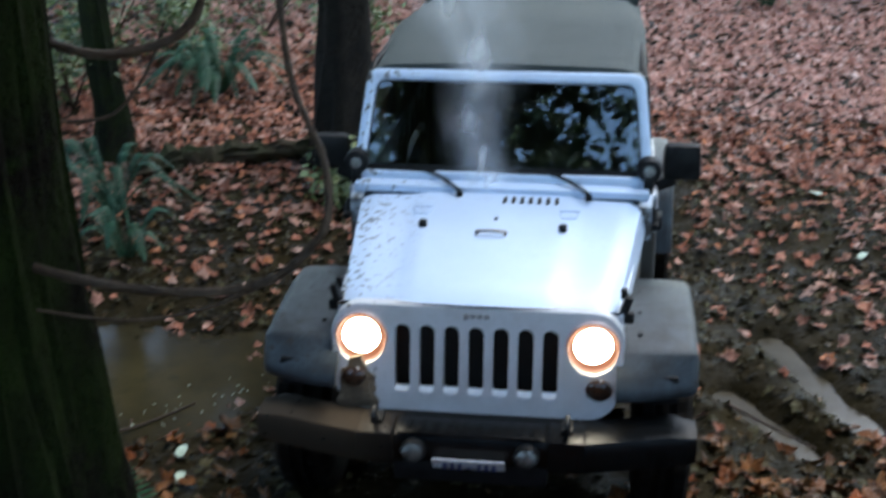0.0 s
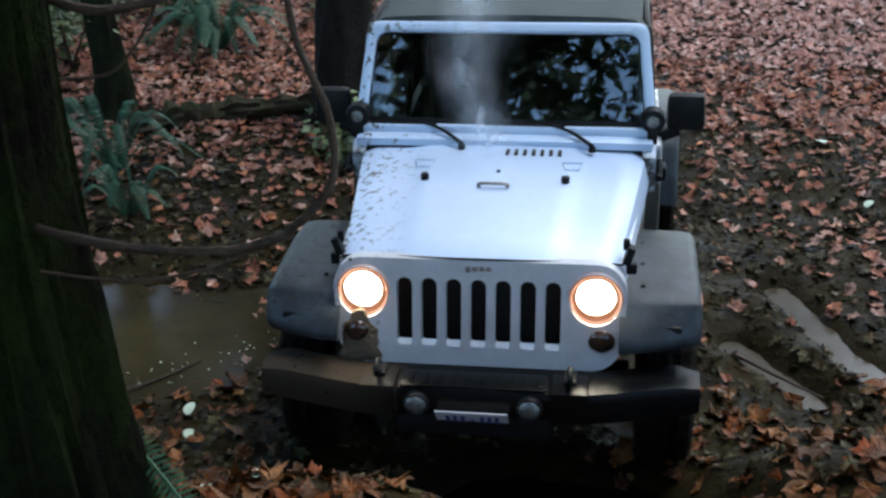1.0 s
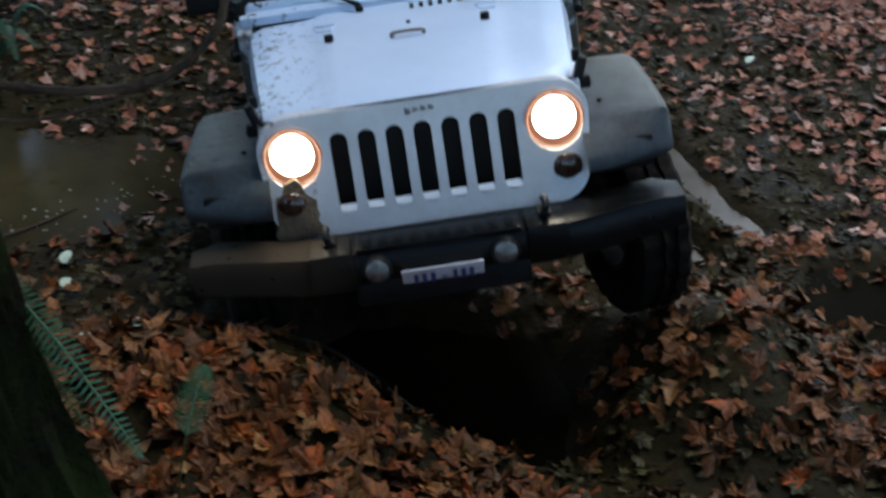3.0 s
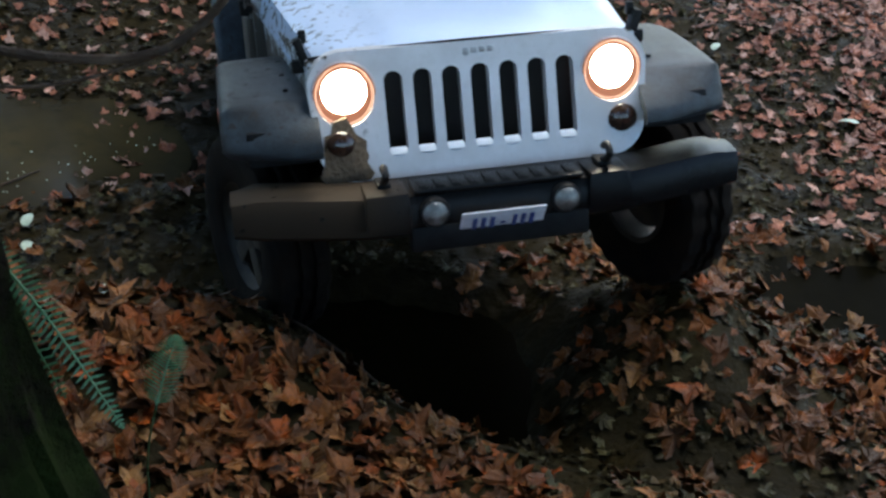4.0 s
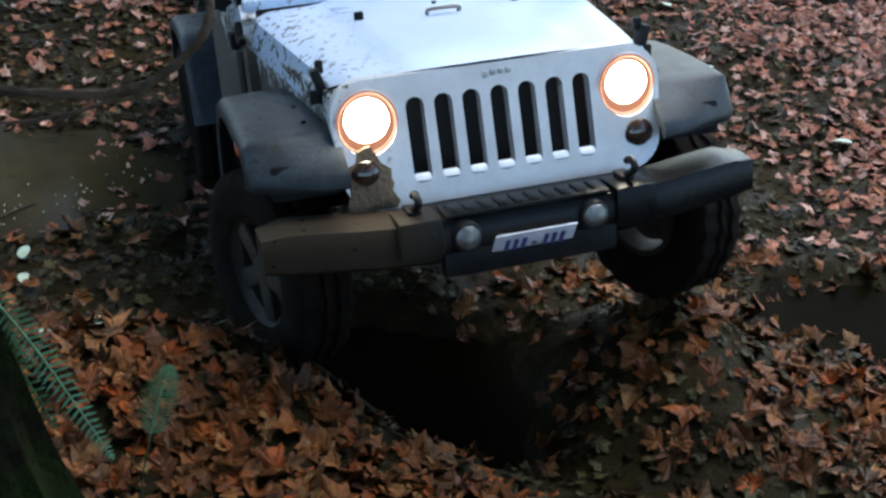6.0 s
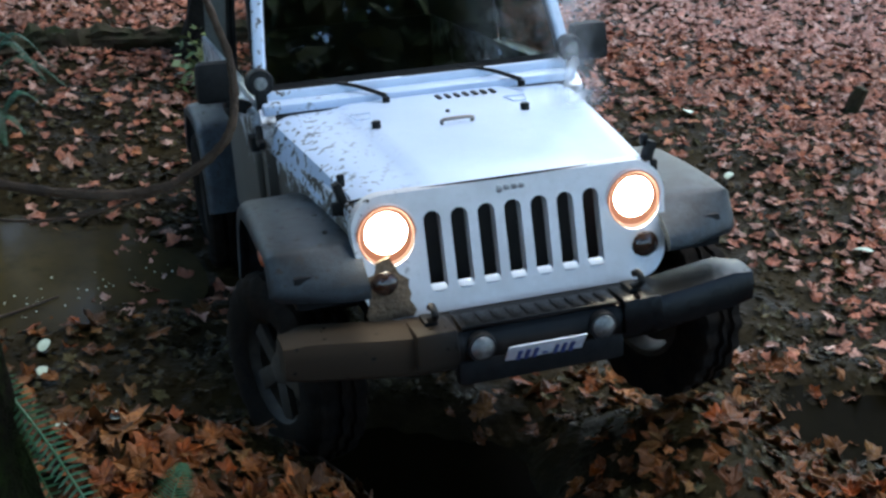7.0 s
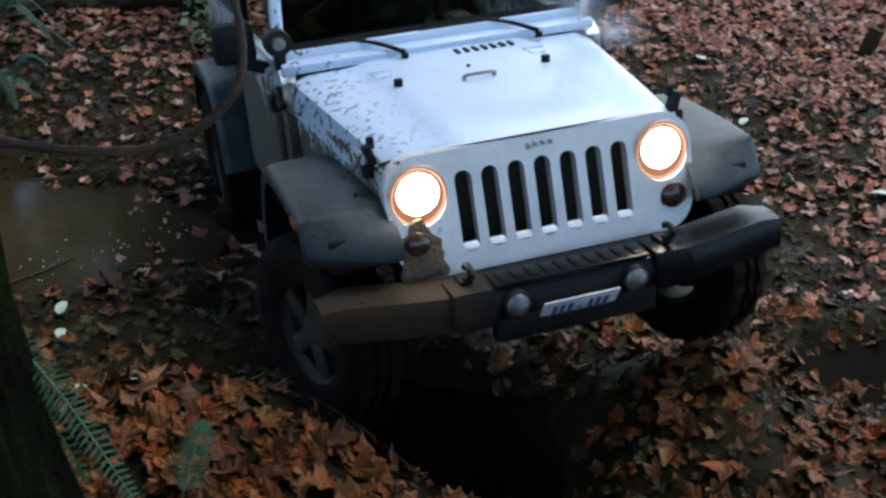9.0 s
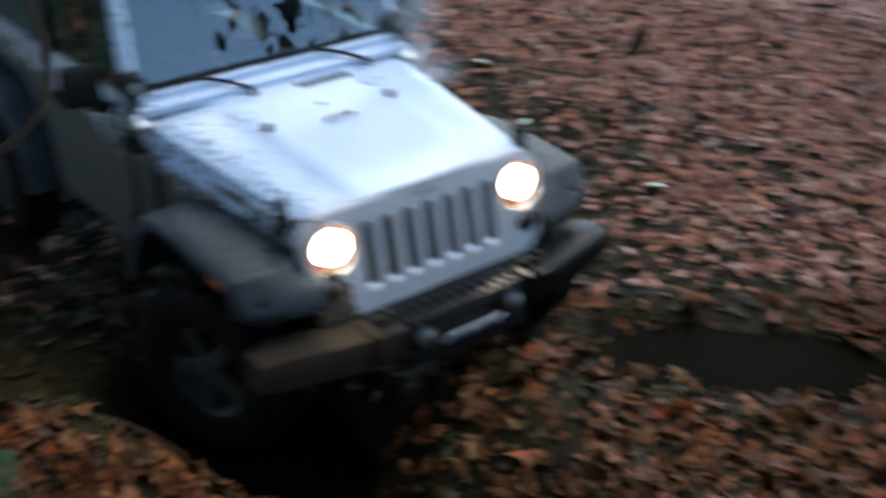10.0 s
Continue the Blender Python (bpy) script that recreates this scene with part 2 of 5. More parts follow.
def box(bm, c, s, bevel=0.01, rot=None, taper=None):
    """A bevelled box of centre c and size s; taper scales its top in x and y."""
    r = bmesh.ops.create_cube(bm, size=1.0)
    vs = r["verts"]
    for v in vs:
        k = taper if (taper and v.co.z > 0) else (1, 1)
        v.co = Vector((v.co.x * s[0] * k[0], v.co.y * s[1] * k[1], v.co.z * s[2]))
    if bevel:
        es = list({e for v in vs for e in v.link_edges})
        out = bmesh.ops.bevel(bm, geom=es, offset=bevel, segments=2, affect="EDGES", profile=0.6)
        vs = list({v for f in out["faces"] for v in f.verts} | {v for v in vs if v.is_valid})
    m = Matrix.Translation(c) @ (rot if rot else Matrix())
    for v in vs:
        v.co = m @ v.co
    return vs


def skin(bm, rings, closed=True, caps=True):
    """Faces between rings of equally many points."""
    vr = [[bm.verts.new(p) for p in r] for r in rings]
    k = len(vr[0])
    for a, b in zip(vr, vr[1:]):
        for i in range(k if closed else k - 1):
            j = (i + 1) % k
            bm.faces.new((a[i], a[j], b[j], b[i]))
    if caps and closed:
        bm.faces.new(vr[0][::-1])
        bm.faces.new(vr[-1])
    return vr


def tube(bm, pts, radii, seg=10, caps=True, rough=0.0, seed=0.0):
    """A round, tapered limb along pts."""
    pts = [Vector(p) for p in pts]
    rings = []
    side = None
    for i, p in enumerate(pts):
        d = (pts[min(i + 1, len(pts) - 1)] - pts[max(i - 1, 0)]).normalized()
        if side is None:
            side = d.orthogonal().normalized()
        side = (side - d * side.dot(d)).normalized()
        up = d.cross(side)
        r = radii[i] if isinstance(radii, (list, tuple)) else radii
        ring = []
        for k in range(seg):
            a = 2 * math.pi * k / seg
            q = r
            if rough:
                q *= 1 + rough * noise.noise(Vector((math.cos(a) * 2.2, math.sin(a) * 2.2, i * 0.35 + seed)))
            ring.append(p + (side * math.cos(a) + up * math.sin(a)) * q)
        rings.append(ring)
    skin(bm, rings, True, caps)


def smooth_path(pts, n):
    """Points along a soft curve through pts."""
    P = [Vector(p) for p in pts]
    out = []
    for i in range(len(P) - 1):
        a, b, c, d = P[max(i - 1, 0)], P[i], P[i + 1], P[min(i + 2, len(P) - 1)]
        for k in range(n):
            t = k / n
            out.append(0.5 * (2 * b + (c - a) * t + (2 * a - 5 * b + 4 * c - d) * t * t + (3 * b - a - 3 * c + d) * t ** 3))
    out.append(P[-1])
    return out


def disc(bm, c, r, depth, axis="y", seg=28, dome=0.0, bevel=0.2):
    """A short round body along an axis with a soft, slightly domed front."""
    rings = []
    steps = [(1.0, 0.0), (1.0, depth * (1 - bevel)), (0.94, depth), (0.6, depth + dome * 0.7), (0.2, depth + dome)]
    for k, h in steps:
        ring = []
        for i in range(seg):
            a = 2 * math.pi * i / seg
            u, v = math.cos(a) * r * k, math.sin(a) * r * k
            q = Vector((u, -h, v)) if axis == "y" else (Vector((h, u, v)) if axis == "x" else Vector((u, v, h)))
            ring.append(Vector(c) + q)
        rings.append(ring)
    skin(bm, rings)


def torus(bm, c, r, q, axis="y", seg=30, sub=8, turn=None):
    vr = []
    for i in range(seg):
        a = 2 * math.pi * i / seg
        ring = []
        for j in range(sub):
            b = 2 * math.pi * j / sub
            rr = r + q * math.cos(b)
            u, v, h = rr * math.cos(a), rr * math.sin(a), q * math.sin(b)
            p = Vector((u, h, v)) if axis == "y" else (Vector((h, u, v)) if axis == "x" else Vector((u, v, h)))
            if turn:
                p = turn @ p
            ring.append(bm.verts.new(Vector(c) + p))
        vr.append(ring)
    for i in range(seg):
        for j in range(sub):
            bm.faces.new((vr[i][j], vr[(i + 1) % seg][j], vr[(i + 1) % seg][(j + 1) % sub], vr[i][(j + 1) % sub]))


# ---- ground ----
def sstep(a, b, v):
    t = np.clip((v - a) / (b - a), 0, 1)
    return t * t * (3 - 2 * t)


def blob(x, y, cx, cy, sx, sy, turn=0.0):
    c, s = math.cos(radians(turn)), math.sin(radians(turn))
    u, v = (x - cx) * c + (y - cy) * s, -(x - cx) * s + (y - cy) * c
    return np.exp(-(u / sx) ** 2 - (v / sy) ** 2)


def strip(x, y, x0, y0, x1, y1, w):
    """1 on the line from one point to the other, fading over w."""
    dx, dy = x1 - x0, y1 - y0
    t = np.clip(((x - x0) * dx + (y - y0) * dy) / (dx * dx + dy * dy), 0, 1)
    return np.exp(-((x - x0 - t * dx) ** 2 + (y - y0 - t * dy) ** 2) / (w * w))


def waves(x, y, f, seed):
    """Cheap smooth unevenness, about -1 to 1."""
    r = np.random.RandomState(seed)
    out = 0
    for k in range(7):
        a, ph, g = r.uniform(0, 6.28), r.uniform(0, 6.28), f * r.uniform(0.6, 1.7)
        out = out + np.sin((x * math.cos(a) + y * math.sin(a)) * g + ph + 0.8 * np.sin(y * g * 0.7 + ph * 2))
    return out / 4.0


PUDDLES = [  # centre, reach, turn, water level
    (-2.45, 0.88, 0.90, 0.47, 2, -0.03),
    (0.42, -0.76, 0.66, 0.42, -14, -0.10),
    (2.98, 0.02, 0.60, 0.25, -8, -0.03),
]


def height(x, y):
    x, y = np.asarray(x, float), np.asarray(y, float)
    s = np.clip(-y - 0.85, 0, 4.4)
    z = 0.40 * s * s / (s + 0.25)
    z = z + 0.48 * blob(x, y, -0.52, -1.34, 0.95, 0.46) + 0.47 * blob(x, y, 1.52, -0.78, 0.52, 0.52) + 0.13 * blob(x, y, -0.08, -0.95, 0.34, 0.30)
    z = z - 0.12 * np.maximum(strip(x, y, 0.6, -1.0, 1.1, -1.4, 0.26), strip(x, y, 1.1, -1.4, 2.6, -1.85, 0.30)) - 0.16 * blob(x, y, 0.45, -0.78, 0.60, 0.40)
    z = z + 0.04 * np.clip(y - 1.8, 0, 30) + 0.05 * np.clip(np.abs(x - 0.2) - 2.6, 0, 20)
    for cx, cy, rx, ry, turn, level in PUDDLES:
        z = z - (0.17 + max(0, -level)) * blob(x + 0.10 * waves(y, x, 5.0, 41), y + 0.07 * waves(x, y, 6.0, 42), cx, cy, rx, ry, turn) ** 0.8
    z = z - 0.11 * ruts(x, y)
    z = z + 0.04 * strip(x, y, 1.42, 1.45, 1.82, 0.60, 0.10)
    z = z - 0.05 * strip(x, y, -0.78, 0.2, -0.78, 9, 0.22) - 0.05 * strip(x, y, 0.78, 0.2, 0.78, 9, 0.22)
    calm = 1 - 0.8 * blob(x, y, 1.6, 1.1, 0.7, 1.0)
    z = z + calm * (0.035 * waves(x, y, 2.2, 3) + 0.016 * waves(x, y, 7.0, 5))
    mud = 1 - litter(x, y)
    z = z + mud * (0.014 * waves(x, y, 21, 8) + 0.010 * waves(x, y, 43, 9))
    return z


def ruts(x, y):
    """1 along the two flooded tyre ruts."""
    return np.maximum(strip(x, y, 1.25, 1.12, 1.66, 0.48, 0.10), strip(x, y, 1.58, 1.80, 1.97, 0.80, 0.12)) * (1 + 0.35 * waves(x, y, 9.0, 15))


def litter(x, y):
    """How thickly leaves lie, 0 to 1."""
    d = np.ones_like(np.asarray(x, float))
    for cx, cy, rx, ry, turn, level in PUDDLES:
        d = d * (1 - np.clip(1.5 * blob(x, y, cx, cy, rx * 1.05, ry * 1.05, turn), 0, 1))
    d = d * (1 - 0.97 * strip(x, y, 0.0, -0.3, 0.0, 6.0, 1.0))
    d = d * (1 - 0.95 * blob(x, y, 1.80, 1.25, 1.10, 1.75, 10) ** 0.6)
    d = d * (1 - 0.80 * blob(x, y, 1.8, 3.1, 1.4, 1.1))
    d = d * (1 - 0.95 * strip(x, y, 0.5, -1.0, 1.1, -1.45, 0.27)) * (1 - 0.88 * strip(x, y, 1.1, -1.45, 3.2, -2.1, 0.36))
    d = d * (1 - 0.93 * blob(x, y, 2.5, 0.15, 1.2, 0.52)) * (1 - 0.97 * blob(x, y, 0.40, -0.40, 0.70, 0.44))
    d = d * (1 - 0.985 * blob(x, y, -1.25, -0.10, 1.30, 0.66) ** 0.5)
    d = d * (1 - 0.90 * blob(x, y, -2.1, 1.9, 2.2, 1.25) ** 0.7)
    d = d * (1 - 0.55 * blob(x, y, -2.2, 2.9, 1.5, 1.1)) * (1 - 0.88 * strip(x, y, 0.65, -1.25, 1.35, -2.3, 0.24))
    return np.clip(d, 0.0, 1.0)


def ground():
    far = lambda a, b, n: np.sign(a) * np.geomspace(abs(a), abs(b), n)
    xs = np.concatenate([far(-70, -6, 14)[:-1], np.arange(-6, 6.01, 0.05), far(6, 70, 14)[1:]])
    ys = np.concatenate([far(-70, -5.2, 14)[:-1], np.arange(-5.2, 5.0, 0.05), np.arange(5.0, 11.0, 0.12), far(11, 90, 14)])
    X, Y = np.meshgrid(xs, ys)
    Z = height(X, Y)
    nx, ny = len(xs), len(ys)
    verts = np.stack([X.ravel(), Y.ravel(), Z.ravel()], 1)
    i = np.arange(nx * ny).reshape(ny, nx)
    faces = np.stack([i[:-1, :-1].ravel(), i[:-1, 1:].ravel(), i[1:, 1:].ravel(), i[1:, :-1].ravel()], 1)
    me = bpy.data.meshes.new("ground")
    me.from_pydata(verts.tolist(), [], faces.tolist())
    me.polygons.foreach_set("use_smooth", [True] * len(me.polygons))
    me.materials.append(M_GROUND)
    tagged(new("ground", me), "churned wet brown mud of a forest track", "ground", kind="structure")


ground()


def puddle(cx, cy, rx, ry, turn, level, label):
    bm = bmesh.new()
    c, s = math.cos(radians(turn)), math.sin(radians(turn))
    ring = []
    for k in range(40):
        a = 2 * math.pi * k / 40
        r = (2.3 if "ruts" in label else 1.75 if ry > 0.2 else 1.25) + 0.1 * math.sin(3 * a + cx)
        u, v = rx * r * math.cos(a), ry * r * math.sin(a)
        ring.append(Vector((cx + u * c - v * s, cy + u * s + v * c, level)))
    low = [p - Vector((0, 0, 0.3)) for p in ring]
    skin(bm, [low, ring])
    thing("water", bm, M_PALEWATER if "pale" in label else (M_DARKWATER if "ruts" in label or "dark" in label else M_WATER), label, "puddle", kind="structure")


puddle(*PUDDLES[0], "murky brown puddle beside the track")
# these two take the water whose colour holds shade and dark reflections
puddle(*PUDDLES[1], "murky brown puddle in the wheel ruts, shade in its colour")
puddle(*PUDDLES[2], "dark muddy puddle beyond the leafy mound, forest reflection in its colour")
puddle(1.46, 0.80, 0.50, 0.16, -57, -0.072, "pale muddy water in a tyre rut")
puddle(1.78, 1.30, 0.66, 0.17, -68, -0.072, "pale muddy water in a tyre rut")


# ---- the car: x to its left, y to its rear, z up; origin on the ground under the front axle ----
car = empty("off_road_car", "muddy silver two-door off-road car with lit headlights", "car")


def build_hood():
    bm = bmesh.new()
    rows = []
    for j in range(15):
        v = j / 14
        y = -0.432 + 1.122 * v
        w = 0.615 + 0.125 * v
        zc = 1.162 + 0.083 * v - 0.008 * (1 - v) ** 6
        row = []
        for i in range(33):
            u = i / 16 - 1
            x = u * w
            a = abs(u)
            z = zc - 0.012 * u * u
            z += 0.016 * (1 - sstep(0.50, 0.60, a)) * sstep(0.0, 0.12, v)
            if a > 0.88:
                q = (a - 0.88) / 0.12
                z -= 0.13 * q ** 2.2
                x = math.copysign(w * (0.88 + 0.12 * math.sin(q * math.pi / 2)), u)
            yy = y + 0.075 * u * u * (1 - v) ** 2
            if j == 0:
                z -= 0.014
            row.append(Vector((x, yy, float(z))))
        rows.append(row)
    skin(bm, rows, closed=False)
    geo = bmesh.ops.extrude_face_region(bm, geom=list(bm.faces))
    for v in geo["geom"]:
        if isinstance(v, bmesh.types.BMVert):
            v.co.z -= 0.02
    hood = part("hood", bm, M_HOOD, car, "pale silver hood spattered with mud, blue-tinted for sky reflection")
    for s in (-1, 1):
        bm = bmesh.new()
        disc(bm, (s * 0.335, 0.287, 1.222), 0.020, 0.035, "z", 14)
        part("rubber_stop", bm, M_BLACK, hood, "black rubber stop")
        bm = bmesh.new()
        box(bm, (s * 0.632, -0.315, 1.135), (0.035, 0.055, 0.10), 0.01, Matrix.Rotation(s * 0.3, 4, "Y"))
        box(bm, (s * 0.645, -0.31, 1.08), (0.05, 0.04, 0.05), 0.01)
        box(bm, (s * 0.622, -0.30, 1.185), (0.03, 0.03, 0.05), 0.01)
        part("hood_latch", bm, M_BLACK, hood, "black rubber hood latch")
        # outline of the latch stamping near the cowl
        bm = bmesh.new()
        tube(bm, [(s * 0.36 - 0.05, 0.50, 1.247), (s * 0.36 + 0.05, 0.50, 1.247), (s * 0.36 + 0.03, 0.42, 1.241), (s * 0.36 - 0.03, 0.42, 1.241), (s * 0.36 - 0.05, 0.50, 1.247)], 0.004, 6)
        part("stamped_rib", bm, M_HOOD, hood)
    bm = bmesh.new()
    tube(bm, smooth_path([(-0.065, 0.213, 1.225), (-0.06, 0.203, 1.246), (0.06, 0.203, 1.246), (0.065, 0.213, 1.225)], 4), 0.008, 8)
    part("footman_loop", bm, M_STEEL, hood, "small metal loop")
    bm = bmesh.new()
    disc(bm, (0.01, 0.38, 1.235), 0.010, 0.012, "z", 10)
    part("washer_nozzle", bm, M_BLACK, hood)
    for k in range(7):
        bm = bmesh.new()
        box(bm, (0.035 + k * 0.043, 0.605, 1.2575), (0.018, 0.07, 0.010), 0.003)
        part("vent_slot", bm, M_VOID, hood, "black air vent slot")


def rounded(w0, w1, z0, z1, r, n=6):
    """An upright rounded trapezium in x and z: half widths at the bottom and the top."""
    pts = []
    for cx, cz, a0 in ((w1 - r, z1 - r, 0), (-(w1 - r), z1 - r, 90), (-(w0 - r), z0 + r, 180), (w0 - r, z0 + r, 270)):
        for k in range(n + 1):
            a = radians(a0 + 90 * k / n)
            pts.append((cx + r * math.cos(a), cz + r * math.sin(a)))
    return pts


LEAN = 0.20  # how far the grille leans back for each metre of height


def grille_y(z):
    """The front of the grille at a height."""
    return -0.507 + LEAN * (z - 0.78)


def build_grille():
    loops = [rounded(0.615, 0.632, 0.685, 1.146, 0.13, 8)]
    slots = [-0.3195 + 0.1065 * k for k in range(7)]
    for x in slots:
        hole = rounded(0.034, 0.034, 0.760, 1.064, 0.033, 5)
        loops.append([(x + a, b) for a, b in hole])
    for s in (-1, 1):
        loops.append([(s * 0.50 + 0.110 * math.cos(2 * math.pi * k / 28), 0.996 + 0.116 * math.sin(2 * math.pi * k / 28)) for k in range(28)])
    bm = bmesh.new()
    edges = []
    for lp in loops:
        vs = [bm.verts.new((a, 0, b)) for a, b in lp]
        edges += [bm.edges.new((vs[i], vs[(i + 1) % len(vs)])) for i in range(len(vs))]
    bmesh.ops.triangle_fill(bm, edges=edges, use_beauty=True, use_dissolve=False)
    ext = bmesh.ops.extrude_face_region(bm, geom=list(bm.faces))
    for v in ext["geom"]:
        if isinstance(v, bmesh.types.BMVert):
            v.co.y += 0.055
    for v in bm.verts:
        v.co.y += grille_y(v.co.z)
    grille = part("grille", bm, M_GRILLE, car, "silver front grille with seven slots, mud at one corner", smooth=False)
    for x in slots:
        bm = bmesh.new()
        box(bm, (x, grille_y(0.771) + 0.018, 0.771), (0.066, 0.034, 0.034), 0.009, Matrix.Rotation(0.85, 4, "X"))
        part("slot_lip", bm, M_LIP, grille, "lower lip of a slot, whitened as a sky glint")
    bm = bmesh.new()
    box(bm, (0, -0.36, 0.91), (1.02, 0.03, 0.44), 0.01)
    part("radiator", bm, M_VOID, car, "dark radiator behind the slots")
    # plain raised badge
    bm = bmesh.new()
    for k in range(4):
        box(bm, (-0.045 + k * 0.030, grille_y(1.112) + 0.002, 1.112 - (0.004 if k == 0 else 0)), (0.022, 0.014, 0.022 if k else 0.030), 0.006)
    part("badge", bm, M_BADGE, grille, "small plain silver badge")
    # black seam under the hood's lip
    bm = bmesh.new()
    seam = [Vector((x, grille_y(1.15) + 0.004 + 0.075 * (x / 0.62) ** 2, 1.150 - 0.018 * (x / 0.5) ** 2 - 0.10 * max(0, abs(x) - 0.5))) for x in np.linspace(-0.61, 0.61, 21)]
    tube(bm, seam, 0.0055, 6)
    part("hood_seal", bm, M_BLACK, grille, "black rubber seal")
    for s in (-1, 1):
        y0 = grille_y(0.996) + 0.035
        bm = bmesh.new()
        rings = []
        for r, d in ((0.108, 0.03), (0.113, -0.030), (0.113, -0.036), (0.106, -0.038), (0.100, -0.030), (0.02, -0.028)):
            rings.append([Vector((s * 0.50 + r * math.cos(2 * math.pi * k / 32), y0 + d, 0.996 + 1.05 * r * math.sin(2 * math.pi * k / 32))) for k in range(32)])
        skin(bm, rings)
        lamp = part("headlight", bm, M_REFLECTOR, car, "round lit headlight, warm white")
        bm = bmesh.new()
        disc(bm, (s * 0.50, y0 - 0.026, 1.006), 0.081, 0.008, "y", 32, 0.014)
        part("lens", bm, M_HEAD, lamp, "glowing warm-white lens")
        bm = bmesh.new()
        torus(bm, (s * 0.50, y0 - 0.030, 0.997), 0.117, 0.005)
        part("bezel", bm, M_GRILLE, lamp)
        bm = bmesh.new()
        disc(bm, (s * 0.530, grille_y(0.815) + 0.006, 0.815), 0.050, 0.016, "y", 24, 0.012)
        sig = part("turn_signal", bm, M_SIGNAL, car, "round smoked turn signal")
        bm = bmesh.new()
        torus(bm, (s * 0.530, grille_y(0.815) - 0.002, 0.815), 0.052, 0.005, sub=6)
        part("bezel", bm, M_SIGNAL, sig)
    # dried mud plastered over the lower corner
    bm = bmesh.new()
    pts = []
    rng = random.Random(4)
    for k in range(26):
        a = 2 * math.pi * k / 26
        r = 1 + rng.uniform(-0.22, 0.22)
        pts.append((-0.515 + 0.095 * r * math.cos(a), 0.775 + 0.115 * r * math.sin(a) * (1 if math.sin(a) < 0 else 1.05)))
    f = [Vector((max(a, -0.612), grille_y(max(b, 0.69)) - 0.004, max(b, 0.69))) for a, b in pts]
    c = [Vector((-0.515 + (p.x + 0.515) * 0.7, p.y - 0.008, 0.775 + (p.z - 0.775) * 0.7)) for p in f]
    b0 = [p + Vector((0, 0.02, 0)) for p in f]
    skin(bm, [b0, f, c])
    part("mud_crust", bm, mat("mud_crust", (0.15, 0.105, 0.062), 0.8, vary=(0.08, 0.056, 0.034), scale=16, bump=0.8, bscale=60), grille, "brown mud crust over the corner")


def flare(s, y0, front):
    """A wide plastic wheel-arch flare; front ones have a flat top that breaks into a sloping nose."""
    if front:
        path = [(-0.560, 0.800), (-0.578, 0.812), (-0.580, 0.832), (-0.562, 0.860), (-0.500, 0.908), (-0.432, 0.958), (-0.412, 0.970), (-0.385, 0.976), (-0.27, 0.988), (-0.12, 0.997), (0.05, 1.002),
                (0.18, 1.000), (0.30, 0.985), (0.39, 0.950), (0.47, 0.885), (0.54, 0.79), (0.60, 0.68), (0.64, 0.56)]
    else:
        path = [(-0.62, 0.50), (-0.58, 0.64), (-0.48, 0.82), (-0.34, 0.92), (-0.1, 0.95), (0.2, 0.95), (0.42, 0.90), (0.54, 0.76), (0.60, 0.60)]
        path = [(p.x, p.y) for p in smooth_path([(a, b, 0) for a, b in path], 3)]
    bm = bmesh.new()
    rings = []
    for i, (y, z) in enumerate(path):
        a, b = path[max(i - 1, 0)], path[min(i + 1, len(path) - 1)]
        d = Vector((b[0] - a[0], b[1] - a[1])).normalized()
        nrm = Vector((-d.y, d.x))
        ring = []
        inner = 0.60 if front else 0.74
        nose = min(1.0, max(0.0, (-0.41 - y) / 0.17)) if front else 0.0
        for x, h in ((inner, 0.004), (0.70, 0.004), (0.80, 0.003), (0.905, 0.0), (0.930, -0.006), (0.946, -0.020), (0.952, -0.050), (0.946, -0.075), (0.925, -0.070), (0.90, -0.040), (0.74, -0.03), (inner, -0.03)):
            sweep = 0.10 * nose * max(0.0, x - 0.66) / 0.28
            ring.append(Vector((s * x, y0 + y + sweep + nrm.x * h, z + nrm.y * h)))
        rings.append(ring)
    skin(bm, rings)
    ob = part("fender_flare", bm, M_FLARE, car, "grey plastic wheel-arch flare, muddy")
    if front:
        bm = bmesh.new()
        box(bm, (s * 0.948, -0.30, 0.925), (0.014, 0.10, 0.035), 0.005)
        part("side_marker", bm, M_AMBER, ob, "small amber side marker")
        bm = bmesh.new()
        box(bm, (s * 0.74, -0.44, 0.83), (0.26, 0.12, 0.14), 0.03)
        part("flare_liner", bm, M_BLACK, ob)
        for y, x in ((-0.10, 0.70), (0.12, 0.70), (-0.30, 0.70)):
            bm = bmesh.new()
            disc(bm, (s * x, y, 0.996 - 0.04 * max(0, -y - 0.1)), 0.010, 0.010, "z", 10)
            part("push_rivet", bm, M_BLACK, ob)


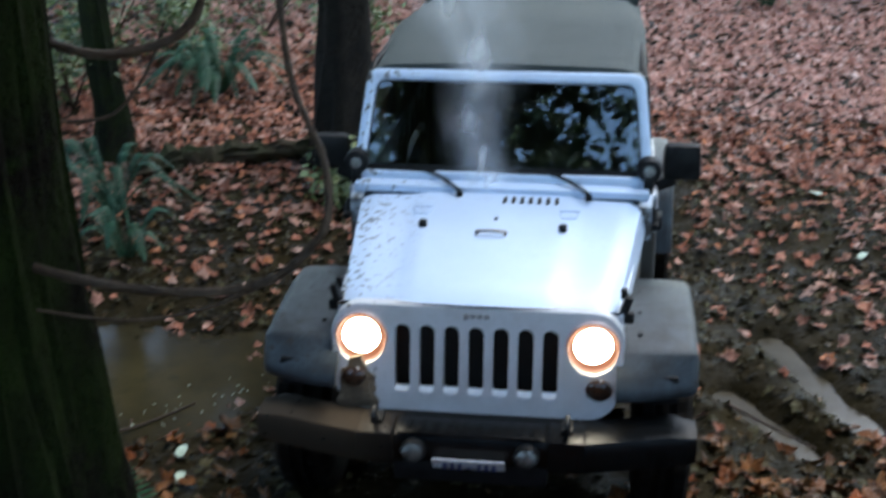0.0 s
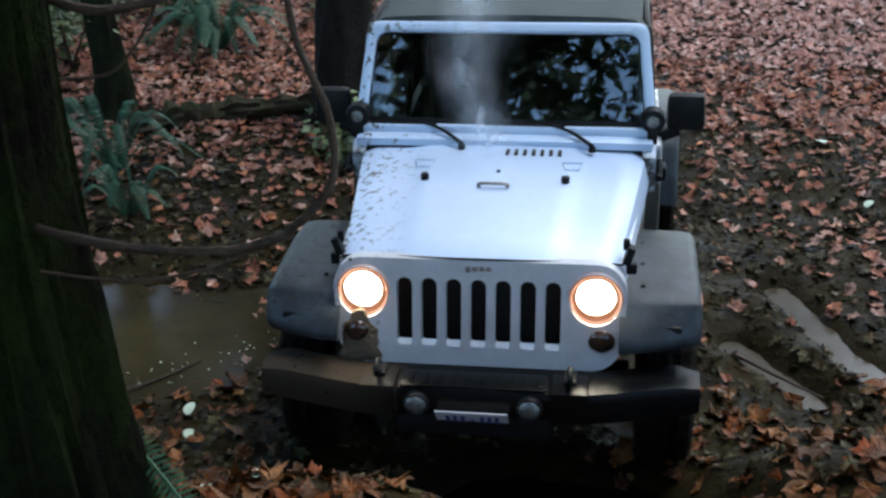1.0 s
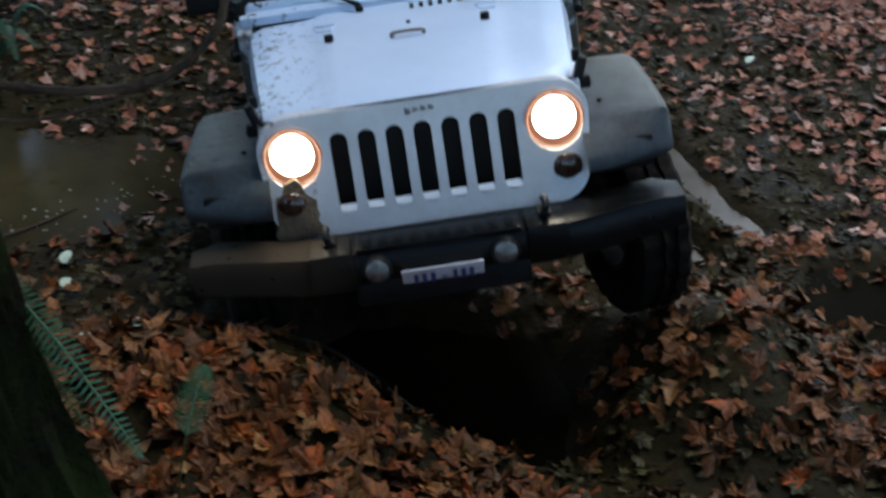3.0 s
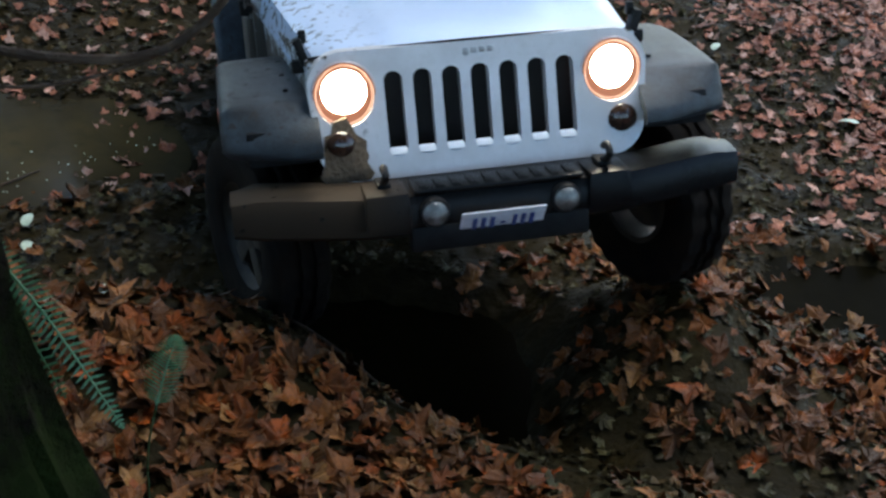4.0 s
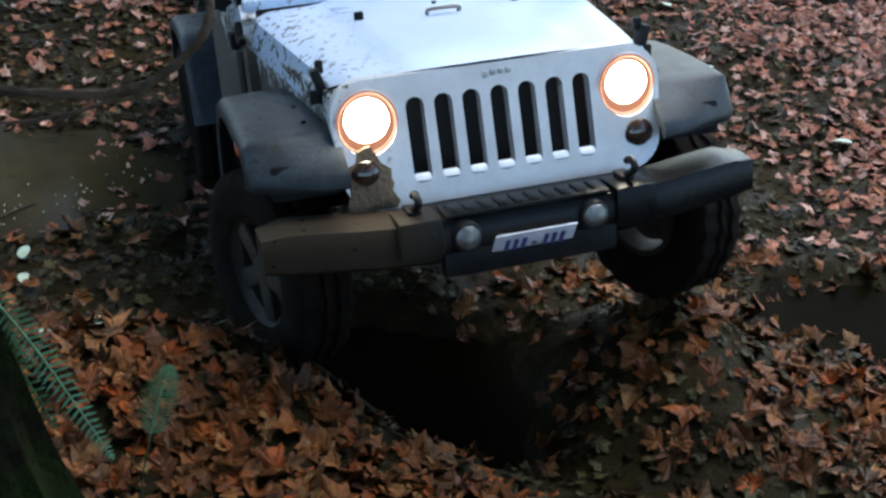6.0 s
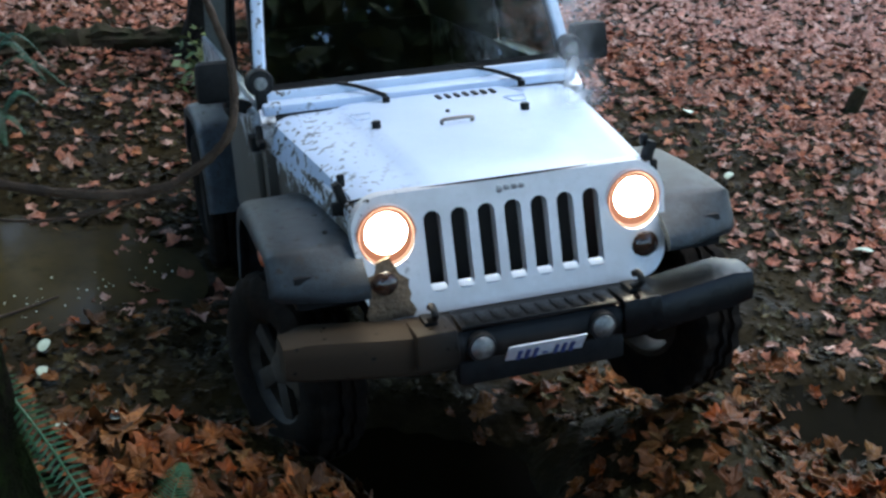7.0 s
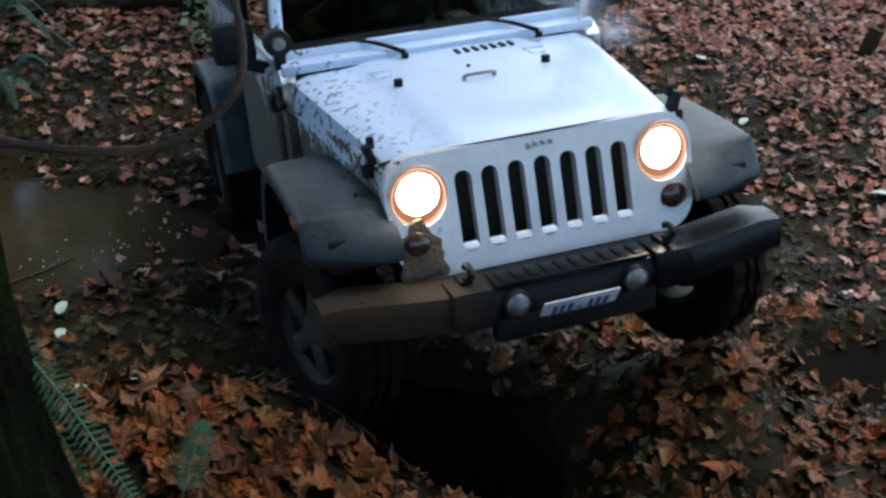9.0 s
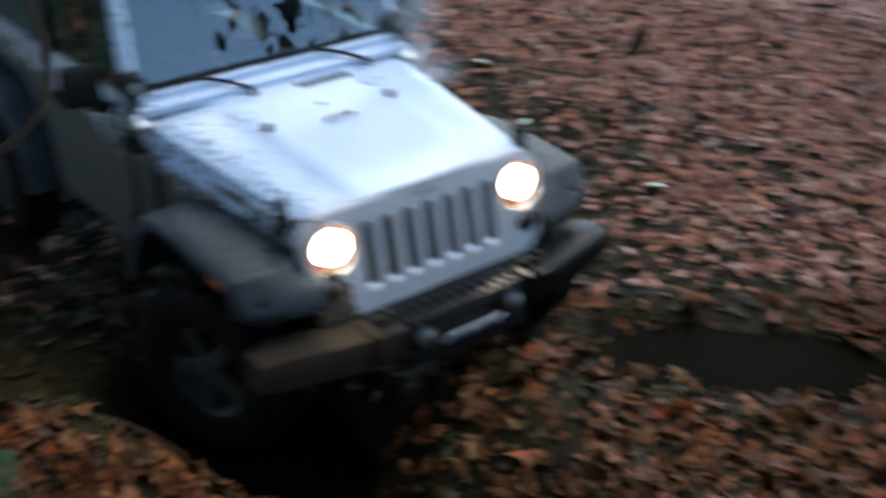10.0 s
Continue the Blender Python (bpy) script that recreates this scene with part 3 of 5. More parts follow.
def build_body():
    for s in (-1, 1):
        # side panel beside the engine
        bm = bmesh.new()
        box(bm, (s * 0.645, 0.17, 0.95), (0.06, 1.08, 0.32), 0.015, Matrix.Rotation(s * -0.10, 4, "Z"))
        part("side_panel", bm, M_SIDE, car, "silver side panel plastered with mud")
        bm = bmesh.new()
        box(bm, (s * 0.40, 0.15, 0.80), (0.30, 0.95, 0.45), 0.02)
        part("inner_fender", bm, M_BLACK, car)
        # cowl corner and body side
        bm = bmesh.new()
        side = [(0.62, 0.55), (0.66, 1.22), (0.75, 1.29), (3.10, 1.27), (3.12, 0.60), (2.98, 0.58), (2.90, 0.95), (2.60, 1.04), (2.20, 1.04), (1.94, 0.90), (1.84, 0.52)]
        o = [Vector((s * 0.765, a, b)) for a, b in side]
        i = [Vector((s * 0.70, a, b)) for a, b in side]
        skin(bm, [i, o])
        part("body_side", bm, M_PAINT, car, "silver body side caked with mud low down")
        bm = bmesh.new()
        box(bm, (s * 0.775, 1.27, 0.90), (0.05, 0.98, 0.70), 0.03)
        door = part("door", bm, M_PAINT, car, "closed silver door, muddy")
        bm = bmesh.new()
        box(bm, (s * 0.806, 1.62, 1.10), (0.03, 0.14, 0.05), 0.012)
        part("handle", bm, M_BLACK, door, "black door handle")
        for z in (1.12, 0.72):
            bm = bmesh.new()
            box(bm, (s * 0.80, 0.75, z), (0.04, 0.10, 0.07), 0.01)
            part("hinge", bm, M_BLACK, door)
        bm = bmesh.new()
        tube(bm, [(s * 0.745, 0.83, 1.27), (s * 0.715, 1.02, 1.74), (s * 0.70, 1.10, 1.80), (s * 0.70, 1.66, 1.80), (s * 0.72, 1.74, 1.72), (s * 0.755, 1.76, 1.27)], 0.022, 8)
        part("window_frame", bm, M_BLACK, door)
        bm = bmesh.new()
        q = [Vector((s * 0.745, 0.85, 1.27)), Vector((s * 0.712, 1.05, 1.78)), Vector((s * 0.712, 1.66, 1.78)), Vector((s * 0.748, 1.74, 1.27))]
        skin(bm, [q, [p - Vector((s * 0.006, 0, 0)) for p in q]])
        part("window", bm, M_GLASS, door, "dark side window")
        # mirror
        bm = bmesh.new()
        box(bm, (s * 0.915, 0.95, 1.375), (0.20, 0.10, 0.19), 0.035, taper=(0.92, 0.9))
        mir = part("wing_mirror", bm, M_BLACK, car, "black plastic wing mirror")
        bm = bmesh.new()
        box(bm, (s * 0.83, 0.94, 1.26), (0.12, 0.06, 0.06), 0.015, Matrix.Rotation(s * -0.4, 4, "Y"))
        part("bracket", bm, M_BLACK, mir)
        bm = bmesh.new()
        box(bm, (s * 0.915, 1.004, 1.375), (0.15, 0.006, 0.13), 0.0)
        part("mirror_glass", bm, M_CHROME, mir, "mirror glass")
        # A-pillar work lamp
        bm = bmesh.new()
        disc(bm, (s * 0.745, 0.80, 1.385), 0.062, 0.07, "y", 22, 0.004)
        wl = part("pillar_lamp", bm, M_BLACK, car, "round unlit lamp at the windscreen's foot")
        bm = bmesh.new()
        disc(bm, (s * 0.745, 0.745, 1.385), 0.050, 0.014, "y", 20, 0.006)
        part("lens", bm, M_LAMPGLASS, wl, "clear faceted lens")
        bm = bmesh.new()
        box(bm, (s * 0.745, 0.75, 1.31), (0.05, 0.05, 0.10), 0.01)
        part("bracket", bm, M_BLACK, wl)
        bm = bmesh.new()
        tube(bm, [(s * 0.775, 0.70, 1.20), (s * 0.785, 0.66, 1.14), (s * 0.78, 0.62, 1.13)], 0.018, 8)
        part("hood_hinge", bm, M_BLACK, car)
    # floor pan, firewall and inner parts
    bm = bmesh.new()
    box(bm, (0, 1.55, 0.56), (1.40, 2.9, 0.10), 0.02)
    box(bm, (0, 0.72, 0.92), (1.40, 0.06, 0.70), 0.01)
    box(bm, (0, 3.06, 0.92), (1.42, 0.06, 0.70), 0.01)
    part("floor_pan", bm, M_BLACK, car)
    bm = bmesh.new()
    box(bm, (0, 0.90, 1.20), (1.38, 0.32, 0.18), 0.05)
    part("dashboard", bm, M_BLACK, car, "black dashboard")
    # cowl between hood and windscreen
    bm = bmesh.new()
    box(bm, (0, 0.735, 1.272), (1.50, 0.10, 0.05), 0.015, Matrix.Rotation(0.15, 4, "X"))
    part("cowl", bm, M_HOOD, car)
    for k in (0, 1):
        bm = bmesh.new()
        x0 = 0.16 + 0.29 * k - 0.36 * (1 - k)
        tip = x0 - 0.26
        tube(bm, smooth_path([(x0, 0.64, 1.285), (x0 - 0.12, 0.735, 1.328), (tip, 0.79, 1.352)], 4), [0.013, 0.011, 0.010, 0.010, 0.009, 0.008, 0.007, 0.007, 0.006], 7)
        tube(bm, [(tip - 0.28, 0.775, 1.338), (tip + 0.12, 0.772, 1.340)], 0.008, 6)
        disc(bm, (x0, 0.64, 1.255), 0.018, 0.025, "z", 12)
        part("wiper", bm, M_BLACK, car, "windscreen wiper")
    # windscreen frame
    bm = bmesh.new()
    o0, o1 = (0.770, 0.765, 1.290), (0.708, 0.985, 1.815)
    lean = Vector((0, o1[1] - o0[1], o1[2] - o0[2])).normalized()
    nrm = Vector((0, -lean.z, lean.y))

    def screen(k, inset, foot):
        z0, z1 = o0[2] + foot, o1[2] - inset
        pts = []
        for sx, t in ((-1, 1), (1, 1), (1, 0), (-1, 0)):
            z = z1 if t else z0
            u = (z - o0[2]) / (o1[2] - o0[2])
            hw = o0[0] + (o1[0] - o0[0]) * u - inset
            pts.append((sx * hw, o0[1] + (o1[1] - o0[1]) * u, z))
        out = []
        for a in range(4):
            p, q, w = Vector(pts[a - 1]), Vector(pts[a]), Vector(pts[(a + 1) % 4])
            r = 0.06 if a < 2 else 0.03
            e0, e1 = q + (p - q).normalized() * r, q + (w - q).normalized() * r
            for t in (0, 0.25, 0.5, 0.75, 1):
                out.append((1 - t) ** 2 * e0 + 2 * t * (1 - t) * q + t * t * e1 + nrm * k)
        return out
    outer_f, outer_b = screen(0.012, 0.0, 0.0), screen(-0.05, 0.0, 0.0)
    inner_f, inner_b = screen(0.012, 0.050, 0.045), screen(-0.05, 0.050, 0.045)
    lip = screen(0.022, 0.012, 0.012)
    lip2 = screen(0.022, 0.040, 0.036)
    skin(bm, [outer_b, outer_f, lip, lip2, inner_f, inner_b, outer_b], caps=False)
    bmesh.ops.remove_doubles(bm, verts=bm.verts, dist=0.0005)
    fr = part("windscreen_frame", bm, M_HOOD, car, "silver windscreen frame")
    bm = bmesh.new()
    skin(bm, [screen(-0.014, 0.055, 0.05), screen(-0.008, 0.055, 0.05)])
    part("windscreen", bm, M_GLASS, fr, "windscreen mirroring the treetops")
    bm = bmesh.new()
    a, b, c = screen(-0.0075, 0.055, 0.05), screen(-0.007, 0.055, 0.05), screen(-0.0073, 0.058, 0.075)
    skin(bm, [a, b, c], caps=False)
    part("black_border", bm, M_BLACK, fr)
    # soft top
    bm = bmesh.new()
    rows = []
    for j in range(13):
        v = j / 12
        y = 1.0 + 2.10 * v
        zc = 1.825 + 0.045 * math.sin(v * math.pi) - 0.06 * v * v
        row = []
        for i in range(21):
            u = i / 10 - 1
            a = abs(u)
            x = u * (0.71 + 0.02 * math.sin(v * math.pi))
            z = zc + 0.018 * (1 - u * u) - (0.05 * ((a - 0.85) / 0.15) ** 2 if a > 0.85 else 0) + 0.006 * math.cos(v * 12.5)
            row.append(Vector((x, y, z)))
        rows.append(row)
    skin(bm, rows, closed=False)
    g = bmesh.ops.extrude_face_region(bm, geom=list(bm.faces))
    for v in g["geom"]:
        if isinstance(v, bmesh.types.BMVert):
            v.co.z -= 0.03
    top = part("soft_top", bm, M_TOP, car, "dark green-black fabric top")
    for s in (-1, 1):
        bm = bmesh.new()
        q = [(1.02, 1.79), (3.08, 1.74), (3.10, 1.26), (1.80, 1.26), (1.76, 1.76), (1.06, 1.77)]
        skin(bm, [[Vector((s * (0.722 + 0.03 * (1.8 - b)), a, b)) for a, b in q], [Vector((s * (0.70 + 0.03 * (1.8 - b)), a, b)) for a, b in q]])
        part("side_curtain", bm, M_TOP, top)
    bm = bmesh.new()
    box(bm, (0, 3.09, 1.52), (1.42, 0.03, 0.54), 0.01)
    part("rear_curtain", bm, M_TOP, top)


def build_bumper():
    bm = bmesh.new()
    rings = []
    for x in np.concatenate([np.linspace(-0.945, -0.45, 12), np.linspace(-0.4, 0.4, 9), np.linspace(0.45, 0.945, 12)]):
        a = abs(x)
        y = -0.735 + 0.25 * max(0, a - 0.40) ** 1.35
        end = sstep(0.84, 0.945, a)
        h = 0.175 - 0.03 * end
        d = 0.19 - 0.05 * end
        zc = 0.600 + 0.012 * sstep(0.4, 0.85, a)
        sec = [(-0.0, 0.5), (-0.10, 0.42), (-0.125, 0.18), (-0.115, -0.35), (-0.06, -0.5), (0.10, -0.5), (0.10, 0.5)]
        rings.append([Vector((x, y + d * (p + 0.125) / 0.225, zc + h * q)) for p, q in sec])
    skin(bm, rings)
    bp = part("front_bumper", bm, M_BUMPER, car, "black plastic front bumper, mud-covered at one end")
    bm = bmesh.new()
    box(bm, (0, -0.66, 0.688), (0.62, 0.13, 0.018), 0.006)
    for k in range(10):
        box(bm, (-0.27 + k * 0.06, -0.66, 0.699), (0.030, 0.10, 0.008), 0.003)
    part("step_pad", bm, M_BUMPER, bp, "ribbed step pad")
    bm = bmesh.new()
    box(bm, (0, -0.71, 0.515), (0.66, 0.06, 0.10), 0.02)
    part("lower_valance", bm, M_BLACK, bp)
    for s in (-1, 1):
        bm = bmesh.new()
        box(bm, (s * 0.405, -0.665, 0.632), (0.165, 0.185, 0.135), 0.014, taper=(0.94, 0.9))
        part("horn_cover", bm, M_BUMPER, bp, "bumper end cover")
        bm = bmesh.new()
        hook = smooth_path([(s * 0.405, -0.60, 0.69), (s * 0.405, -0.70, 0.735), (s * 0.405, -0.735, 0.765), (s * 0.405, -0.70, 0.785), (s * 0.405, -0.665, 0.77)], 4)
        tube(bm, hook, 0.014, 8)
        box(bm, (s * 0.405, -0.63, 0.706), (0.05, 0.09, 0.02), 0.006)
        part("tow_hook", bm, M_BLACK, bp, "black tow hook")
        bm = bmesh.new()
        disc(bm, (s * 0.240, -0.70, 0.614), 0.056, 0.055, "y", 24, 0.004)
        fog = part("fog_light", bm, M_BLACK, car, "round unlit fog light")
        bm = bmesh.new()
        disc(bm, (s * 0.240, -0.742, 0.614), 0.046, 0.016, "y", 24, 0.014)
        part("lens", bm, M_LAMPGLASS, fog, "clear domed lens")
    bm = bmesh.new()
    tilt = Matrix.Rotation(radians(38), 4, "X")
    mid = Vector((0, -0.752, 0.560))
    box(bm, mid, (0.305, 0.006, 0.145), 0.002, tilt)
    pl = part("number_plate", bm, M_PLATE, car, "white number plate with blue bars")
    for x, w in ((-0.102, 0.022), (-0.070, 0.022), (-0.038, 0.022), (0.002, 0.026), (0.044, 0.020), (0.075, 0.022), (0.106, 0.022)):
        bm = bmesh.new()
        hgt = 0.012 if abs(x) < 0.01 else 0.085
        box(bm, mid + tilt @ Vector((x, -0.0045, -0.004)), (w * 0.75, 0.004, hgt), 0.001, tilt)
        part("plate_bar", bm, M_INK, pl)
    # under the nose
    bm = bmesh.new()
    box(bm, (0, -0.45, 0.62), (0.95, 0.36, 0.12), 0.02)
    part("frame_cross", bm, M_BLACK, car)
    bm = bmesh.new()
    tube(bm, [(-0.66, 0, 0.40), (-0.2, 0, 0.40), (-0.1, 0, 0.40), (0.66, 0, 0.40)], [0.045, 0.045, 0.05, 0.045], 10)
    tube(bm, [(-0.60, -0.12, 0.42), (0.60, -0.12, 0.40)], 0.018, 8)
    r = bmesh.ops.create_icosphere(bm, subdivisions=2, radius=0.13)
    for v in r["verts"]:
        v.co += Vector((-0.22, 0, 0.40))
    part("front_axle", bm, M_BLACK, car)
    bm = bmesh.new()
    tube(bm, [(-0.66, 2.42, 0.40), (0.66, 2.42, 0.40)], 0.045, 10)
    part("rear_axle", bm, M_BLACK, car)
    for s in (-1, 1):
        bm = bmesh.new()
        box(bm, (s * 0.40, 1.2, 0.56), (0.09, 3.6, 0.12), 0.01)
        part("frame_rail", bm, M_BLACK, car)
        bm = bmesh.new()
        tube(bm, [(s * 0.46, 0.05, 0.42), (s * 0.45, 0.08, 0.85)], 0.045, 8)
        part("damper", bm, M_BLACK, car)


def build_wheel():
    bm = bmesh.new()
    rings = []
    R, W = 0.405, 0.255
    prof = [(0.225, -0.100), (0.25, -0.115), (0.33, -0.128), (0.375, -0.122), (0.400, -0.10), (0.405, -0.06), (0.405, -0.05), (0.388, -0.045), (0.388, -0.015), (0.405, -0.01), (0.405, 0.01), (0.388, 0.015), (0.388, 0.045), (0.405, 0.05), (0.405, 0.06), (0.400, 0.10), (0.375, 0.122), (0.33, 0.128), (0.25, 0.115), (0.225, 0.100)]
    for r, h in prof:
        ring = []
        for k in range(96):
            lug = 0.014 if r > 0.37 and ((k // 2 + (1 if h > 0.02 else 0)) % 2) else 0.0
            a = 2 * math.pi * k / 96
            ring.append(Vector((h, (r + lug) * math.cos(a), (r + lug) * math.sin(a))))
        rings.append(ring)
    skin(bm, rings, caps=False)
    me_t = finish(bm, "tyre", M_TYRE)
    bm = bmesh.new()
    rings = []
    for r, h in ((0.228, 0.10), (0.222, 0.085), (0.20, 0.06), (0.20, -0.10), (0.225, -0.10)):
        rings.append([Vector((h, r * math.cos(2 * math.pi * k / 40), r * math.sin(2 * math.pi * k / 40))) for k in range(40)])
    skin(bm, rings, caps=False)
    disc(bm, (0.02, 0, 0), 0.075, 0.055, "x", 20, 0.01)
    for k in range(5):
        rot = Matrix.Rotation(2 * math.pi * k / 5, 4, "X")
        box(bm, rot @ Vector((0.062, 0, 0.135)), (0.035, 0.085, 0.16), 0.012, rot)
    disc(bm, (-0.03, 0, 0), 0.17, 0.03, "x", 24)
    me_r = finish(bm, "rim", M_RIM)
    out = []
    for s, y, turn in ((-1, 0.0, 1), (1, 0.0, 1), (-1, 2.42, 0), (1, 2.42, 0)):
        w = new("wheel")
        w.parent = car
        w.empty_display_size = 0.1
        t = new("tyre", me_t)
        t.parent = w
        r = new("rim", me_r)
        r.parent = w
        tagged(t, "mud-caked off-road tyre")
        tagged(r, "muddy five-spoke alloy rim")
        if s < 0:
            r.rotation_euler = (0, 0, math.pi)
        out.append((w, s, y, turn))
    return out


build_hood()
build_grille()
build_body()
build_bumper()
for s in (-1, 1):
    flare(s, 0.0, True)
    flare(s, 2.42, False)
WHEELS = build_wheel()


# ---- trees, branches, undergrowth ----
def gz(x, y):
    return float(height(x, y))


def ground_tree(x, y, r, h, label, material, seed, flare_r=1.9, lean=(0, 0), limbs=6, crown=True, low=0.32):
    """A trunk with buttressed foot, limbs, and a crown of many small leaves."""
    rng = random.Random(seed)
    tree = empty("tree", label, "tree", "forest trees", Matrix.Translation((x, y, gz(x, y) - 0.15)))
    bm = bmesh.new()
    pts, rad = [], []
    n = 26
    for i in range(n):
        v = i / (n - 1)
        z = h * v ** 1.7
        k = (1 - 0.75 * v) * (1 + (flare_r - 1) * math.exp(-z / (1.6 * r + 0.15)))
        pts.append((lean[0] * z + 0.05 * math.sin(z * 0.7 + seed), lean[1] * z + 0.05 * math.cos(z * 0.6 + seed), z))
        rad.append(r * k)
    tube(bm, pts, rad, 28, rough=0.40, seed=seed)
    part("trunk", bm, material, tree)
    for k in range(limbs):
        z = h * rng.uniform(0.35, 0.9)
        a = rng.uniform(0, 6.28)
        l = rng.uniform(1.2, 2.6)
        b = Vector((lean[0] * z, lean[1] * z, z))
        bm = bmesh.new()
        tube(bm, smooth_path([b, b + Vector((math.cos(a) * l * 0.5, math.sin(a) * l * 0.5, 0.5)), b + Vector((math.cos(a) * l, math.sin(a) * l, 0.7))], 4), [r * 0.3 * (1 - 0.09 * q) for q in range(9)], 7)
        part("limb", bm, material, tree)
    if crown:
        rs = np.random.RandomState(seed)
        N = 2700
        zc = h * (0.30 + 0.72 * rs.rand(N))
        spread = 2.7 * (1.05 - zc / h) + 0.7
        clump = rs.randint(0, 60, N)
        ca, cr_, cz = rs.rand(60) * 6.28, rs.rand(60) ** 0.6, h * (low + (1 - low) * rs.rand(60))
        cs = (2.6 * (1.08 - cz / h) + 0.8) * cr_
        c = np.stack([np.cos(ca) * cs, np.sin(ca) * cs, cz], 1)[clump] + rs.normal(0, 0.42, (N, 3)) * (1, 1, 0.6)
        c[:, 0] += lean[0] * c[:, 2]
        c[:, 1] += lean[1] * c[:, 2]
        d1 = rs.normal(0, 1, (N, 3))
        d1 /= np.linalg.norm(d1, axis=1)[:, None]
        d2 = np.cross(d1, rs.normal(0, 1, (N, 3)))
        d2 /= np.linalg.norm(d2, axis=1)[:, None]
        sz = rs.uniform(0.10, 0.26, N)[:, None]
        V = np.stack([c - d1 * sz, c + d2 * sz * 0.5, c + d1 * sz, c - d2 * sz * 0.5], 1).reshape(-1, 3)
        F = np.arange(4 * N).reshape(N, 4)
        me = bpy.data.meshes.new("crown")
        me.from_pydata(V.tolist(), [], F.tolist())
        me.materials.append(M_LEAVES)
        cr = new("crown", me)
        cr.parent = tree
    return tree


ground_tree(-1.66, 4.45, 0.24, 13, "broad dark-barked trunk behind the car", M_BARK, 1, 1.9, low=0.6)
ground_tree(-3.65, 4.35, 0.15, 10, "slim mossy trunk above the ferns", M_MOSS, 2, 1.5, low=0.6)
# trees out of view, added to be mirrored in windscreen and puddles
proto = [ground_tree(-7.5, 7.0, 0.30, 15, "tall dark-trunked forest tree with thin leaves, out of view", M_BARK, 5), ground_tree(12.5, 14.5, 0.26, 13, "tall dark-trunked forest tree with thin leaves, out of view", M_MOSS, 6), ground_tree(-4.0, -10.5, 0.34, 17, "tall dark-trunked forest tree with thin leaves, out of view", M_BARK, 7)]
RING = [(-9, 1), (-8.5, -4), (-7, -8), (2.4, -11.5), (6.2, -10), (7.0, -5.5), (8.0, -1.5), (11, 4), (-5, 15), (-9, 10.5), (-1.2, -16), (-9, -14), (9, -14), (4.6, -17),
        # the last three darken what the left puddle mirrors
        (13, 1), (-13, -2), (4, 19), (-7, 18), (14, 10), (-11, 6), (9, 17), (0.5, 20), (-4.5, 12), (-2.4, 13.5), (-7.5, 12.5)]
for k, (x, y) in enumerate(RING):
    copy_thing(proto[k % 3], pose(x, y, gz(x, y) - 0.15, 0, 0, 47 * k))


def near_trunk():
    """The mossy, flaring trunk close to the camera."""
    x, y = -0.84, -3.30
    tree = empty("tree", "mossy ridged trunk close to the bank's edge", "tree", "", Matrix.Translation((x, y, 0.9)))
    bm = bmesh.new()
    pts, rad = [], []
    for i in range(62):
        z = 0.12 * i if i < 34 else 4.08 + 0.3 * (i - 34)
        pts.append((0.0, 0.01 * z, z))
        rad.append(min(0.405 + 0.45 * math.exp(-z / 0.5), 0.60) * (1 - 0.05 * max(0, z - 3)))
    seg = 180
    rings = []
    for p, r in zip(pts, rad):
        ring = []
        for k in range(seg):
            a = 2 * math.pi * k / seg
            q = r * (1 + 0.07 * math.sin(5 * a + 0.6) * math.exp(-p[2] / 1.2) + 0.05 * noise.noise(Vector((math.cos(a) * 5, math.sin(a) * 5, p[2] * 0.9))) + 0.11 * abs(noise.noise(Vector((math.cos(a) * 11, math.sin(a) * 11, p[2] * 1.3)))) + 0.02 * noise.noise(Vector((math.cos(a) * 26, math.sin(a) * 26, p[2] * 4))))
            ring.append(Vector((p[0] + q * math.cos(a), p[1] + q * math.sin(a), p[2])))
        rings.append(ring)
    skin(bm, rings)
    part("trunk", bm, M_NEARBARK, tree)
    return tree


TRUNK = near_trunk()


def branch(points, r0, r1, label="", n=6):
    bm = bmesh.new()
    off = Vector(TRUNK.location)
    pts = [p - off for p in smooth_path(points, n)]
    k = len(pts)
    tube(bm, pts, [(r0 + (r1 - r0) * i / (k - 1)) * (1 + 0.12 * math.sin(i * 2.3)) for i in range(k)], 9, rough=0.2)
    part("branch", bm, M_BRANCH, TRUNK, label)


branch([(-0.55, -3.28, 2.56), (-0.354, -3.33, 2.535), (-0.22, -3.31, 2.508), (-0.095, -3.30, 2.508), (-0.03, -3.29, 2.522), (0.0, -3.276, 2.534), (0.04, -3.255, 2.565), (0.068, -3.235, 2.60), (0.072, -3.20, 2.64), (0.056, -3.16, 2.707), (0.023, -3.13, 2.765), (-0.02, -3.07, 2.84), (-0.06, -3.0, 3.1)], 0.0090, 0.0062, "bare looping branch")
branch([(-0.013, -3.282, 2.524), (-0.065, -3.296, 2.502), (-0.126, -3.314, 2.481), (-0.211, -3.339, 2.468), (-0.295, -3.36, 2.474), (-0.40, -3.37, 2.49)], 0.0042, 0.0022, "thin bare twig")
branch([(-0.70, -3.07, 2.99), (-0.547, -3.027, 2.912), (-0.487, -3.008, 2.862), (-0.414, -2.981, 2.834), (-0.338, -2.948, 2.837), (-0.279, -2.92, 2.857), (-0.239, -2.896, 2.901), (-0.222, -2.875, 2.983), (-0.20, -2.85, 3.2)], 0.011, 0.008, "bare dark branch")
